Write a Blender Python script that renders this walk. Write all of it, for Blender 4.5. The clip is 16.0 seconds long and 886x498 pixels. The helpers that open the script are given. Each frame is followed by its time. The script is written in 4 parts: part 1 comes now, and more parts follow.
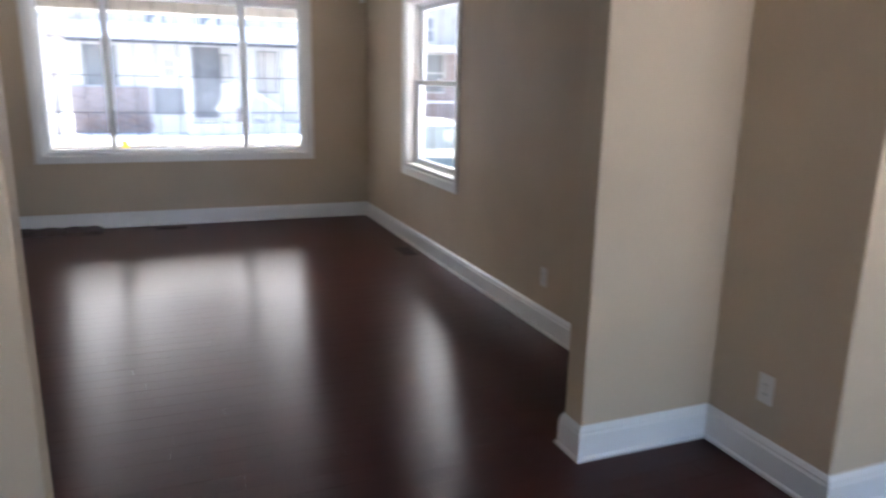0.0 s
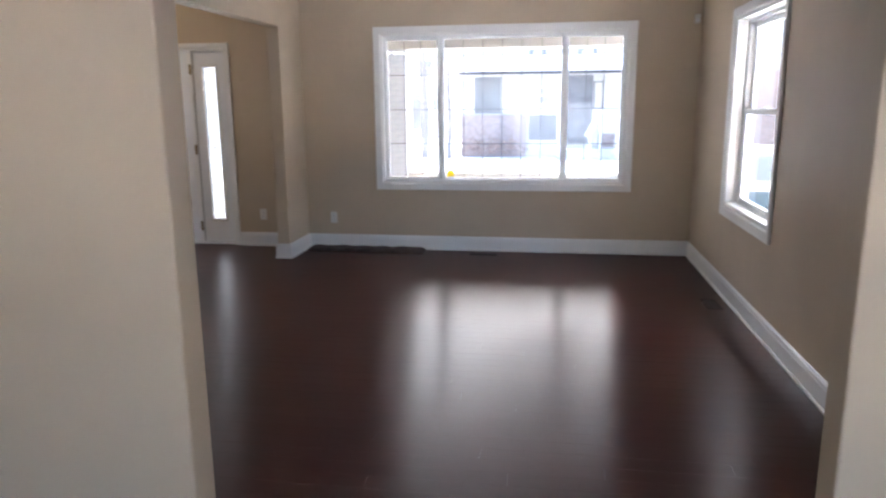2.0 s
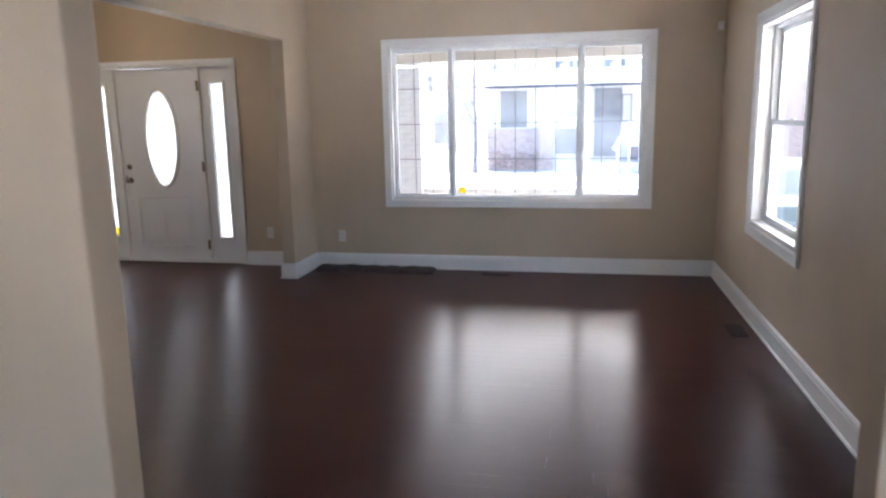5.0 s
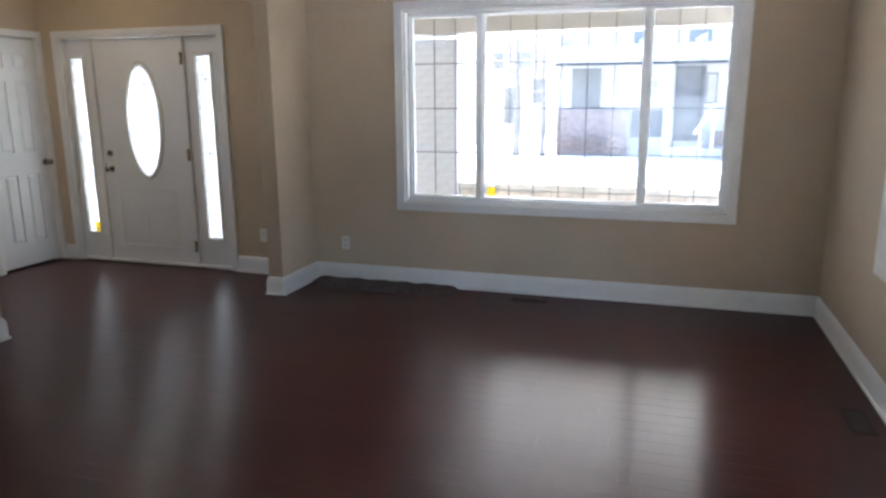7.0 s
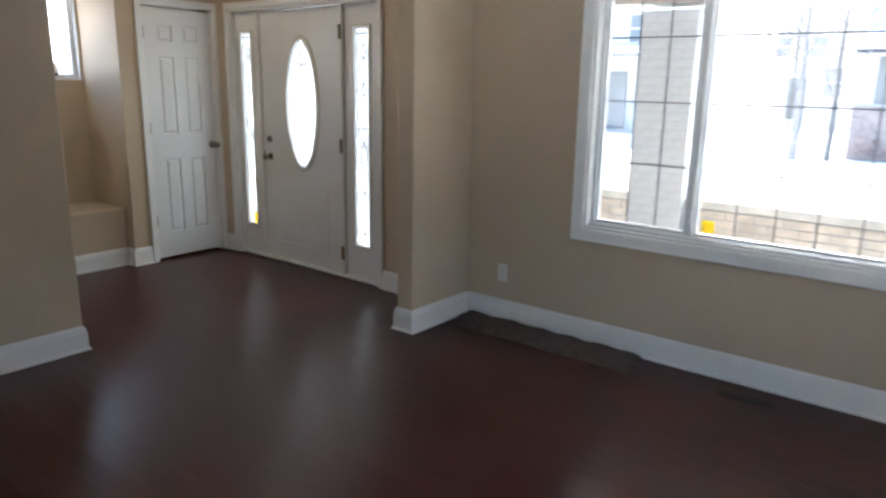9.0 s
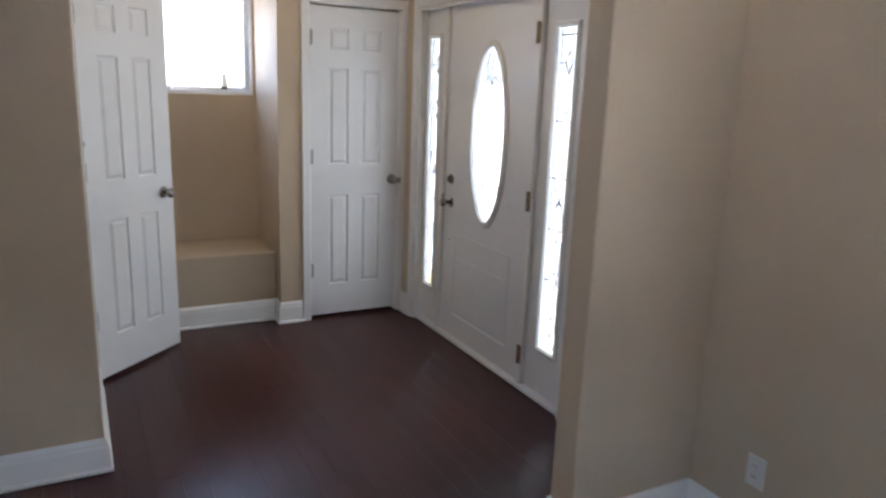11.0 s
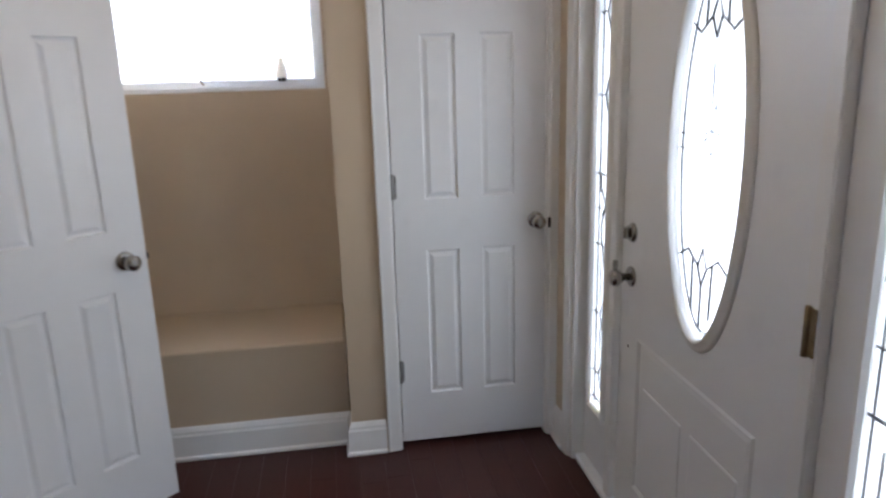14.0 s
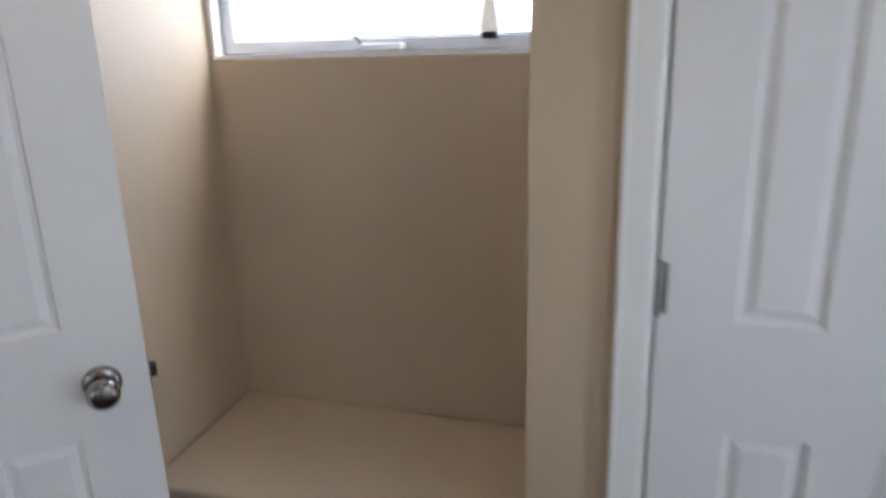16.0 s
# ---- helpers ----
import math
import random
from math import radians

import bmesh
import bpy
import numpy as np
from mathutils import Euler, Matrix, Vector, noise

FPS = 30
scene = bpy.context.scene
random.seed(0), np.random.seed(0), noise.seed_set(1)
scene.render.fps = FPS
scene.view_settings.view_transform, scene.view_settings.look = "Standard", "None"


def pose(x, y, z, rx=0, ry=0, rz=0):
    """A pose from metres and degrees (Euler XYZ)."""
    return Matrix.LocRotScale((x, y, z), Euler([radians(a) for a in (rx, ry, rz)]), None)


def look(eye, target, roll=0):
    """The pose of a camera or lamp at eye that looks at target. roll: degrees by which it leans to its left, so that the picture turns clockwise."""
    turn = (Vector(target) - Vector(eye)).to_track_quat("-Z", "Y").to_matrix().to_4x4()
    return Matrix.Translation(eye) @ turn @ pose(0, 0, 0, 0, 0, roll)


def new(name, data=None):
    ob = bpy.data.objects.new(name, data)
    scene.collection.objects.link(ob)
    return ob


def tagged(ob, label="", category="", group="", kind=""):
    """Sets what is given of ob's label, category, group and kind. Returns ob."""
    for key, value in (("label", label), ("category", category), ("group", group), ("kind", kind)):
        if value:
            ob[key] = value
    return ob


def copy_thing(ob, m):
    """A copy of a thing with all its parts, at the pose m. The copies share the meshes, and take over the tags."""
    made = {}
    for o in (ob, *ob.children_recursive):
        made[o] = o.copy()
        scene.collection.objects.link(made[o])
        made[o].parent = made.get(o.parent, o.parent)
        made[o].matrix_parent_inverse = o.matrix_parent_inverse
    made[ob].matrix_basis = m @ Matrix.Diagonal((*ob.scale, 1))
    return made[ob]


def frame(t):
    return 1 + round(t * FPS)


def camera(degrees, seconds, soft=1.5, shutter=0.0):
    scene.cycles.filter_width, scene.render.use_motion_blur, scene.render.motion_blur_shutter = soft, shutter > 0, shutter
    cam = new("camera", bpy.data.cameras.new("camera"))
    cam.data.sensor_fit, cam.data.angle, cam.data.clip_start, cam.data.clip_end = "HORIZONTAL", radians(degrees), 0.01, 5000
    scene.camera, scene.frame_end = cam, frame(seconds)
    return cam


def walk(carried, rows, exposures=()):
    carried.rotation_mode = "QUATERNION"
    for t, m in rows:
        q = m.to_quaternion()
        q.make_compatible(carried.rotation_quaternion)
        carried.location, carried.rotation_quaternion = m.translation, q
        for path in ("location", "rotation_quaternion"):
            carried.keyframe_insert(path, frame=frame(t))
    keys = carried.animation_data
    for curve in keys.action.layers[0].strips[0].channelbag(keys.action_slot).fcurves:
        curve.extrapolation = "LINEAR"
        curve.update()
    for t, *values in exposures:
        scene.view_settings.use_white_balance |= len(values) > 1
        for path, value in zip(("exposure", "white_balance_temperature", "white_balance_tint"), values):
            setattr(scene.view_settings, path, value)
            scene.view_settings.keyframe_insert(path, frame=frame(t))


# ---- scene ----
cam = camera(64.6, 16.0, soft=2.4, shutter=0.5)
PATH = [
    (0, (-0.385, 0.167, 1.445), (0.33, 1.977, 0.977), 1.15),
    (0.5, (-0.115, 0.24, 1.418), (0.187, 2.163, 0.967), 0.75),
    (1, (0.111, 0.292, 1.493), (0.078, 2.236, 1.024), 0.0),
    (1.5, (0.162, 0.409, 1.478), (0.036, 2.349, 1.011), 0.9),
    (2, (0.289, 0.456, 1.503), (-0.018, 2.389, 1.093), -0.5),
    (2.5, (0.4, 0.456, 1.498), (0.007, 2.371, 1.074), -1.9),
    (3, (0.399, 0.458, 1.498), (0.036, 2.384, 1.099), -1.1),
    (3.5, (0.41, 0.463, 1.498), (0.036, 2.389, 1.11), -1.3),
    (4, (0.422, 0.465, 1.497), (0.058, 2.395, 1.12), -0.8),
    (6.5, (0.451, 1.87, 1.497), (-0.053, 3.768, 1.123), -0.9),
    (7, (0.535, 2.234, 1.53), (-0.055, 4.097, 1.102), -0.4),
    (7.5, (0.57, 2.559, 1.523), (-0.202, 4.333, 1.019), -0.7),
    (8, (0.545, 2.976, 1.538), (-0.291, 4.737, 1.087), -0.8),
    (8.5, (0.543, 3.411, 1.552), (-0.469, 5.069, 1.074), 1.1),
    (9, (0.414, 3.826, 1.525), (-0.791, 5.352, 1.058), 1.0),
    (9.5, (0.22, 4.268, 1.527), (-1.128, 5.679, 1.092), 0.9),
    (12, (-1.132, 6.045, 1.624), (-3.004, 6.56, 1.144), 0.8),
    (12.5, (-1.408, 6.235, 1.565), (-3.319, 6.598, 1.101), -0.7),
    (13, (-1.747, 6.407, 1.583), (-3.67, 6.704, 1.121), -1.0),
    (13.5, (-2.056, 6.569, 1.575), (-3.986, 6.701, 1.07), -0.2),
    (14, (-2.345, 6.628, 1.545), (-4.26, 6.92, 1.049), -1.7),
    (14.5, (-2.666, 6.661, 1.534), (-4.546, 6.991, 0.936), -2.3),
    (15, (-2.994, 6.772, 1.55), (-4.909, 6.995, 1.018), 0.8),
    (15.5, (-3.442, 6.839, 1.526), (-5.349, 6.734, 0.934), -0.4),
    (16, (-3.87, 6.816, 1.515), (-5.706, 6.27, 0.942), -1.6),
]
EXPOSURES = [(0.0, 3.72, 6200, 10), (1.0, 3.92, 6200, 10), (3.0, 4.04, 6050, 11), (4.0, 4.04, 6050, 11), (7.0, 3.87, 6000, 5), (9.5, 3.88, 6050, 3), (12.0, 4.08, 5760, 10), (14.0, 3.97, 5780, 9), (15.0, 3.84, 5800, 9), (15.5, 3.8, 5800, 8), (16.0, 3.92, 5700, 7)]
walk(cam, [(t, look(eye, target, roll)) for t, eye, target, roll in PATH], EXPOSURES)
SKY_STRENGTH = 0.15

# ---- world and light ----
world = bpy.data.worlds.new("world")
scene.world = world
world.use_nodes = True
wn = world.node_tree.nodes
sky = wn.new("ShaderNodeTexSky")
sky.sky_type = "NISHITA"
sky.sun_disc = False
sky.sun_elevation = radians(52)
sky.sun_rotation = radians(4)
sky.dust_density = 6.0
sky.air_density = 0.8
sky.ozone_density = 0.6
wn["Background"].inputs["Strength"].default_value = SKY_STRENGTH
world.node_tree.links.new(sky.outputs["Color"], wn["Background"].inputs["Color"])

sun_data = bpy.data.lights.new("sun", "SUN")
sun_data.energy = 0.6
sun_data.angle = radians(40)
sun_data.color = (1.0, 0.96, 0.9)
sun = new("sun", sun_data)
sun.matrix_world = look((1.15, 16.4, 21.5), (0, 0, 0.6))


# daylight of the snowy street in the glass of the entry door
for x, width, z, height, shape, watts in ((-4.65, 0.16, 1.08, 1.62, "RECTANGLE", 0.29), (-3.303, 0.165, 1.08, 1.62, "RECTANGLE", 0.29), (-3.967, 0.34, 1.322, 0.97, "ELLIPSE", 0.26)):
    day = bpy.data.lights.new("door_daylight", "AREA")
    day.shape, day.size, day.size_y, day.energy = shape, width, height, watts
    day.color = (0.93, 0.97, 1.0)
    lamp_ob = new("door_daylight", day)
    lamp_ob.matrix_world = look((x, 7.605, z), (x, 6.0, z))


# ---- materials ----
def shader(name, base, rough=0.5, metal=0.0, spec=0.5):
    m = bpy.data.materials.new(name)
    m.use_nodes = True
    b = m.node_tree.nodes["Principled BSDF"]
    b.inputs["Base Color"].default_value = (*base, 1)
    b.inputs["Roughness"].default_value = rough
    b.inputs["Metallic"].default_value = metal
    b.inputs["Specular IOR Level"].default_value = spec
    return m, m.node_tree, b


def add_noise(nt, scale, detail=3.0, stretch=(1, 1, 1), coord="Object"):
    tc = nt.nodes.new("ShaderNodeNewGeometry" if coord == "Position" else "ShaderNodeTexCoord")
    mp = nt.nodes.new("ShaderNodeMapping")
    mp.inputs["Scale"].default_value = stretch
    nz = nt.nodes.new("ShaderNodeTexNoise")
    nz.inputs["Scale"].default_value = scale
    nz.inputs["Detail"].default_value = detail
    nt.links.new(tc.outputs[coord], mp.inputs["Vector"])
    nt.links.new(mp.outputs["Vector"], nz.inputs["Vector"])
    return nz.outputs["Fac"]


def add_ramp(nt, fac, stops):
    r = nt.nodes.new("ShaderNodeValToRGB")
    e = r.color_ramp.elements
    while len(e) < len(stops):
        e.new(0.5)
    for k, (p, c) in zip(e, stops):
        k.position, k.color = p, (*c, 1)
    nt.links.new(fac, r.inputs["Fac"])
    return r.outputs["Color"]


def add_mix(nt, fac, a, b, mode="MIX"):
    mx = nt.nodes.new("ShaderNodeMix")
    mx.data_type, mx.blend_type = "RGBA", mode
    for sock, v in ((mx.inputs[0], fac), (mx.inputs[6], a), (mx.inputs[7], b)):
        if hasattr(v, "is_output"):
            nt.links.new(v, sock)
        elif isinstance(v, (int, float)):
            sock.default_value = v
        else:
            sock.default_value = (*v, 1)
    return mx.outputs[2]


def add_bump(nt, b, height, strength, distance=0.002):
    bp = nt.nodes.new("ShaderNodeBump")
    bp.inputs["Strength"].default_value = strength
    bp.inputs["Distance"].default_value = distance
    nt.links.new(height, bp.inputs["Height"])
    nt.links.new(bp.outputs["Normal"], b.inputs["Normal"])


def shades(c, k):
    return tuple(v * k for v in c)


def paint(name, base, rough, var=0.06, grain=260.0, relief=0.12, spec=0.35):
    """Painted surface: faint large mottling, roller or brush grain."""
    m, nt, b = shader(name, base, rough, spec=spec)
    big = add_noise(nt, 1.7, 4)
    col = add_ramp(nt, big, [(0.3, shades(base, 1 - var)), (0.7, shades(base, 1 + var))])
    scuff = add_noise(nt, 9.0, 6)
    col = add_mix(nt, add_ramp(nt, scuff, [(0.62, (0, 0, 0)), (0.8, (0.35, 0.35, 0.35))]), col, shades(base, 0.86))
    nt.links.new(col, b.inputs["Base Color"])
    add_bump(nt, b, add_noise(nt, grain, 2), relief, 0.001)
    return m


def plain(name, base, rough=0.5, metal=0.0, spec=0.5, var=0.12, scale=40.0, relief=0.1):
    m, nt, b = shader(name, base, rough, metal, spec)
    nz = add_noise(nt, scale, 4)
    nt.links.new(add_ramp(nt, nz, [(0.3, shades(base, 1 - var)), (0.7, shades(base, 1 + var))]), b.inputs["Base Color"])
    if relief:
        add_bump(nt, b, nz, relief, 0.001)
    return m


WALL = paint("wall_paint", (0.557, 0.45, 0.323), 0.55)
WHITE = paint("white_trim_paint", (0.82, 0.815, 0.8), 0.32, var=0.025, grain=120, relief=0.05, spec=0.5)
DOORW = paint("white_door_paint", (0.812, 0.815, 0.822), 0.38, var=0.03, grain=180, relief=0.08, spec=0.5)
CEIL = paint("ceiling_paint", (0.66, 0.64, 0.6), 0.8, var=0.03)
VINYL = plain("white_vinyl", (0.8, 0.81, 0.82), 0.3, var=0.03, scale=8, relief=0)
NICKEL = plain("brushed_nickel", (0.36, 0.34, 0.32), 0.2, 1.0, var=0.1, scale=90)
STEEL = plain("dull_steel", (0.36, 0.35, 0.34), 0.42, 1.0, var=0.15, scale=60)
CAME = plain("lead_came", (0.07, 0.07, 0.075), 0.5, 0.6, var=0.2, scale=60, relief=0)
GRILLE = plain("dark_window_bar", (0.07, 0.07, 0.073), 0.45, 0.3, var=0.1, scale=30, relief=0)
PLATE = plain("white_plastic_plate", (0.76, 0.74, 0.7), 0.35, var=0.02, scale=20, relief=0)
# near-black on solid pieces, painted for the shade inside slots and holes
SLOT = plain("slot_shade", (0.03, 0.03, 0.03), 0.6, relief=0)
YELLOW = plain("yellow_sticker", (0.85, 0.66, 0.02), 0.5, var=0.05, scale=30, relief=0)
YELLOW.node_tree.nodes["Principled BSDF"].inputs["Transmission Weight"].default_value = 0.6
YELLOW.node_tree.nodes["Principled BSDF"].inputs["Roughness"].default_value = 0.9
BRONZE = plain("dark_bronze_metal", (0.03, 0.022, 0.02), 0.6, 0.1, var=0.25, scale=50)
MAT = plain("dark_felt", (0.085, 0.063, 0.057), 0.85, var=0.35, scale=25, relief=0.6)


def floor_wood(by_island):
    m, nt, b = shader("stained_floor_plank", (0.05, 0.018, 0.014), 0.29, spec=0.25)
    if by_island:
        rnd = nt.nodes.new("ShaderNodeNewGeometry").outputs["Random Per Island"]
    else:
        rnd = nt.nodes.new("ShaderNodeObjectInfo").outputs["Random"]
    tone = add_ramp(nt, rnd, [(0.0, (0.054, 0.0175, 0.0155)), (0.5, (0.059, 0.0195, 0.0175)), (1.0, (0.065, 0.022, 0.0195))])
    grain = add_noise(nt, 14.0, 8, (1.0, 14.0, 1.0), "Position")
    dark = add_ramp(nt, grain, [(0.3, (0.7, 0.7, 0.7)), (0.75, (1.1, 1.1, 1.1))])
    col = add_mix(nt, 0.8, tone, dark, "MULTIPLY")
    worn = add_noise(nt, 1.3, 5, coord="Position")
    col = add_mix(nt, add_ramp(nt, worn, [(0.45, (0, 0, 0)), (0.8, (0.3, 0.3, 0.3))]), col, (0.1, 0.042, 0.034))
    nt.links.new(col, b.inputs["Base Color"])
    b.inputs["Roughness"].default_value = 0.29
    b.inputs["Anisotropic"].default_value = 0.75
    along = nt.nodes.new("ShaderNodeCombineXYZ")
    along.inputs["Y"].default_value = 1.0
    nt.links.new(along.outputs["Vector"], b.inputs["Tangent"])
    add_bump(nt, b, add_noise(nt, 2.0, 3, (1.6, 7.0, 1.0), "Position"), 0.12, 0.002)
    return m


PLANK = floor_wood(False)
PLANKS = floor_wood(True)
SUBFLOOR = plain("floor_joint_shadow", (0.012, 0.006, 0.005), 0.7)


def glass(name, tint, gloss_rough=0.0, ior=1.45, haze=0.0):
    m = bpy.data.materials.new(name)
    m.use_nodes = True
    nt = m.node_tree
    nt.nodes.remove(nt.nodes["Principled BSDF"])
    tr = nt.nodes.new("ShaderNodeBsdfTransparent")
    tr.inputs["Color"].default_value = (*tint, 1)
    gl = nt.nodes.new("ShaderNodeBsdfGlossy")
    gl.inputs["Roughness"].default_value = gloss_rough
    fr = nt.nodes.new("ShaderNodeFresnel")
    fr.inputs["IOR"].default_value = ior
    mx = nt.nodes.new("ShaderNodeMixShader")
    nt.links.new(fr.outputs["Fac"], mx.inputs["Fac"])
    base = tr.outputs["BSDF"]
    if haze:
        tl = nt.nodes.new("ShaderNodeBsdfTranslucent")
        tl.inputs["Color"].default_value = (0.27, 0.273, 0.276, 1)
        m2 = nt.nodes.new("ShaderNodeMixShader")
        m2.inputs["Fac"].default_value = haze
        nt.links.new(base, m2.inputs[1])
        nt.links.new(tl.outputs["BSDF"], m2.inputs[2])
        base = m2.outputs["Shader"]
    nt.links.new(base, mx.inputs[1])
    nt.links.new(gl.outputs["BSDF"], mx.inputs[2])
    nt.links.new(mx.outputs["Shader"], nt.nodes["Material Output"].inputs["Surface"])
    return m


GLASS = glass("window_glass", (0.97, 0.985, 0.98))
OBSCURE = glass("textured_door_glass", (0.32, 0.324, 0.328), 0.05, haze=0.7)


# ---- mesh helpers ----
def mesh_of(bm, name, mats):
    me = bpy.data.meshes.new(name)
    bm.normal_update()
    bm.to_mesh(me)
    bm.free()
    for m in mats if isinstance(mats, (list, tuple)) else (mats,):
        me.materials.append(m)
    return me


def part(name, bm, material, parent, label=""):
    ob = new(name, mesh_of(bm, name, material))
    ob.parent = parent
    if label:
        ob["label"] = label
    return ob


def solid(name, bm, material, label, category, kind="", group=""):
    return tagged(new(name, mesh_of(bm, name, material)), label, category, group, kind)


def thing(name, label, category, at=(0, 0, 0), rz=0, kind="", group=""):
    ob = new(name)
    ob.empty_display_size = 0.1
    ob.matrix_basis = pose(*at, 0, 0, rz)
    return tagged(ob, label, category, group, kind)


def add_box(bm, x0, x1, y0, y1, z0, z1, bevel=0.0, seg=1):
    vs = [bm.verts.new((x, y, z)) for x in (x0, x1) for y in (y0, y1) for z in (z0, z1)]
    fs = [bm.faces.new([vs[i] for i in q]) for q in ((0, 1, 3, 2), (4, 6, 7, 5), (0, 4, 5, 1), (2, 3, 7, 6), (0, 2, 6, 4), (1, 5, 7, 3))]
    if bevel:
        es = list({e for f in fs for e in f.edges})
        bmesh.ops.bevel(bm, geom=es, offset=bevel, segments=seg, affect="EDGES", profile=0.5)
    return bm


def boxm(x0, x1, y0, y1, z0, z1, bevel=0.0, seg=1):
    return add_box(bmesh.new(), x0, x1, y0, y1, z0, z1, bevel, seg)


def bevel_sharp(bm, offset, seg=2):
    bm.normal_update()
    es = [e for e in bm.edges if len(e.link_faces) == 2 and e.calc_face_angle(0) > 0.6]
    bmesh.ops.bevel(bm, geom=es, offset=offset, segments=seg, affect="EDGES", profile=0.5)
    return bm


def wall_mesh(axis, a0, a1, u0, u1, z0, z1, holes=(), round_by=0.006):
    """A wall a0..a1 thick across axis ('x' or 'y'), u0..u1 long, with holes (u0, u1, z0, z1) right through it."""
    us = sorted({u0, u1, *(h[0] for h in holes), *(h[1] for h in holes)})
    zs = sorted({z0, z1, *(h[2] for h in holes), *(h[3] for h in holes)})
    us, zs = [u for u in us if u0 <= u <= u1], [z for z in zs if z0 <= z <= z1]

    def full(i, j):
        if not (0 <= i < len(us) - 1 and 0 <= j < len(zs) - 1):
            return False
        u, z = (us[i] + us[i + 1]) / 2, (zs[j] + zs[j + 1]) / 2
        return not any(h[0] < u < h[1] and h[2] < z < h[3] for h in holes)

    bm, seen = bmesh.new(), {}

    def vert(i, j, a):
        if (i, j, a) not in seen:
            u, z = us[i], zs[j]
            seen[i, j, a] = bm.verts.new((a, u, z) if axis == "x" else (u, a, z))
        return seen[i, j, a]

    for i in range(len(us) - 1):
        for j in range(len(zs) - 1):
            if not full(i, j):
                continue
            for a in (a0, a1):
                bm.faces.new([vert(i, j, a), vert(i + 1, j, a), vert(i + 1, j + 1, a), vert(i, j + 1, a)])
            for di, dj, p, q in ((-1, 0, (i, j), (i, j + 1)), (1, 0, (i + 1, j), (i + 1, j + 1)), (0, -1, (i, j), (i + 1, j)), (0, 1, (i, j + 1), (i + 1, j + 1))):
                if not full(i + di, j + dj):
                    bm.faces.new([vert(*p, a0), vert(*q, a0), vert(*q, a1), vert(*p, a1)])
    bmesh.ops.recalc_face_normals(bm, faces=bm.faces)
    if round_by:
        bevel_sharp(bm, round_by)
    return bm


def sweep(profile, path, closed=False, up=(0, 0, 1)):
    """A profile of (out, up) pairs swept along straight runs with mitred corners. 'out' is to the left of the way along the path."""
    upv = Vector(up)
    pts = [Vector(p) for p in path]
    n, bm, rings = len(pts), bmesh.new(), []
    for i, p in enumerate(pts):
        before = pts[i - 1] if i or closed else None
        after = pts[(i + 1) % n] if i < n - 1 or closed else None
        d0 = (p - before).normalized() if before is not None else (after - p).normalized()
        d1 = (after - p).normalized() if after is not None else d0
        o0, o1 = upv.cross(d0), upv.cross(d1)
        o = (o0 + o1).normalized()
        o = o / max(0.2, o.dot(o0))
        rings.append([bm.verts.new(p + o * a + upv * b) for a, b in profile])
    k = len(profile)
    for i in range(n if closed else n - 1):
        r, s = rings[i], rings[(i + 1) % n]
        for j in range(k):
            bm.faces.new([r[j], s[j], s[(j + 1) % k], r[(j + 1) % k]])
    if not closed:
        bm.faces.new(rings[0])
        bm.faces.new(rings[-1][::-1])
    bmesh.ops.recalc_face_normals(bm, faces=bm.faces)
    return bm


def lathe(profile, steps=24):
    """A profile of (radius, height) pairs turned about z."""
    bm = bmesh.new()
    rings = [[bm.verts.new((r * math.cos(2 * math.pi * i / steps), r * math.sin(2 * math.pi * i / steps), h)) for i in range(steps)] for r, h in profile]
    for a, b in zip(rings, rings[1:]):
        for i in range(steps):
            bm.faces.new([a[i], a[(i + 1) % steps], b[(i + 1) % steps], b[i]])
    bm.faces.new(rings[0][::-1])
    bm.faces.new(rings[-1])
    for f in bm.faces:
        f.smooth = True
    return bm


def moved(bm, m):
    bmesh.ops.transform(bm, matrix=m, verts=bm.verts)
    return bm


def tube(points, radius, sides=5):
    """A thin bar through the points."""
    bm, rings = bmesh.new(), []
    pts = [Vector(p) for p in points]
    for i, p in enumerate(pts):
        d = (pts[min(i + 1, len(pts) - 1)] - pts[max(i - 1, 0)]).normalized()
        a = d.orthogonal().normalized()
        c = d.cross(a)
        rings.append([bm.verts.new(p + radius * (a * math.cos(2 * math.pi * k / sides) + c * math.sin(2 * math.pi * k / sides))) for k in range(sides)])
    for r, s in zip(rings, rings[1:]):
        for k in range(sides):
            bm.faces.new([r[k], r[(k + 1) % sides], s[(k + 1) % sides], s[k]])
    bm.faces.new(rings[0][::-1])
    bm.faces.new(rings[-1])
    return bm


# ---- plan ----
CEILING = 2.74
FRONT = 7.50
WIN = (-1.44, 0.965, 0.70, 2.16)
DOOR = (-4.80, -3.10, -0.1, 2.07)
STUB = (-2.395, -2.27)
WEST = -5.00
NICHE = (5.66, 6.615, 1.478, 2.15)
OPEN = (-0.785, 1.045)
CROSS = (2.285, 2.41)
RIGHT_FRAME = pose(1.612, FRONT, 0, 0, 0, 0.35)
SIDE = (-2.446, -1.294, 0.69, 2.095)

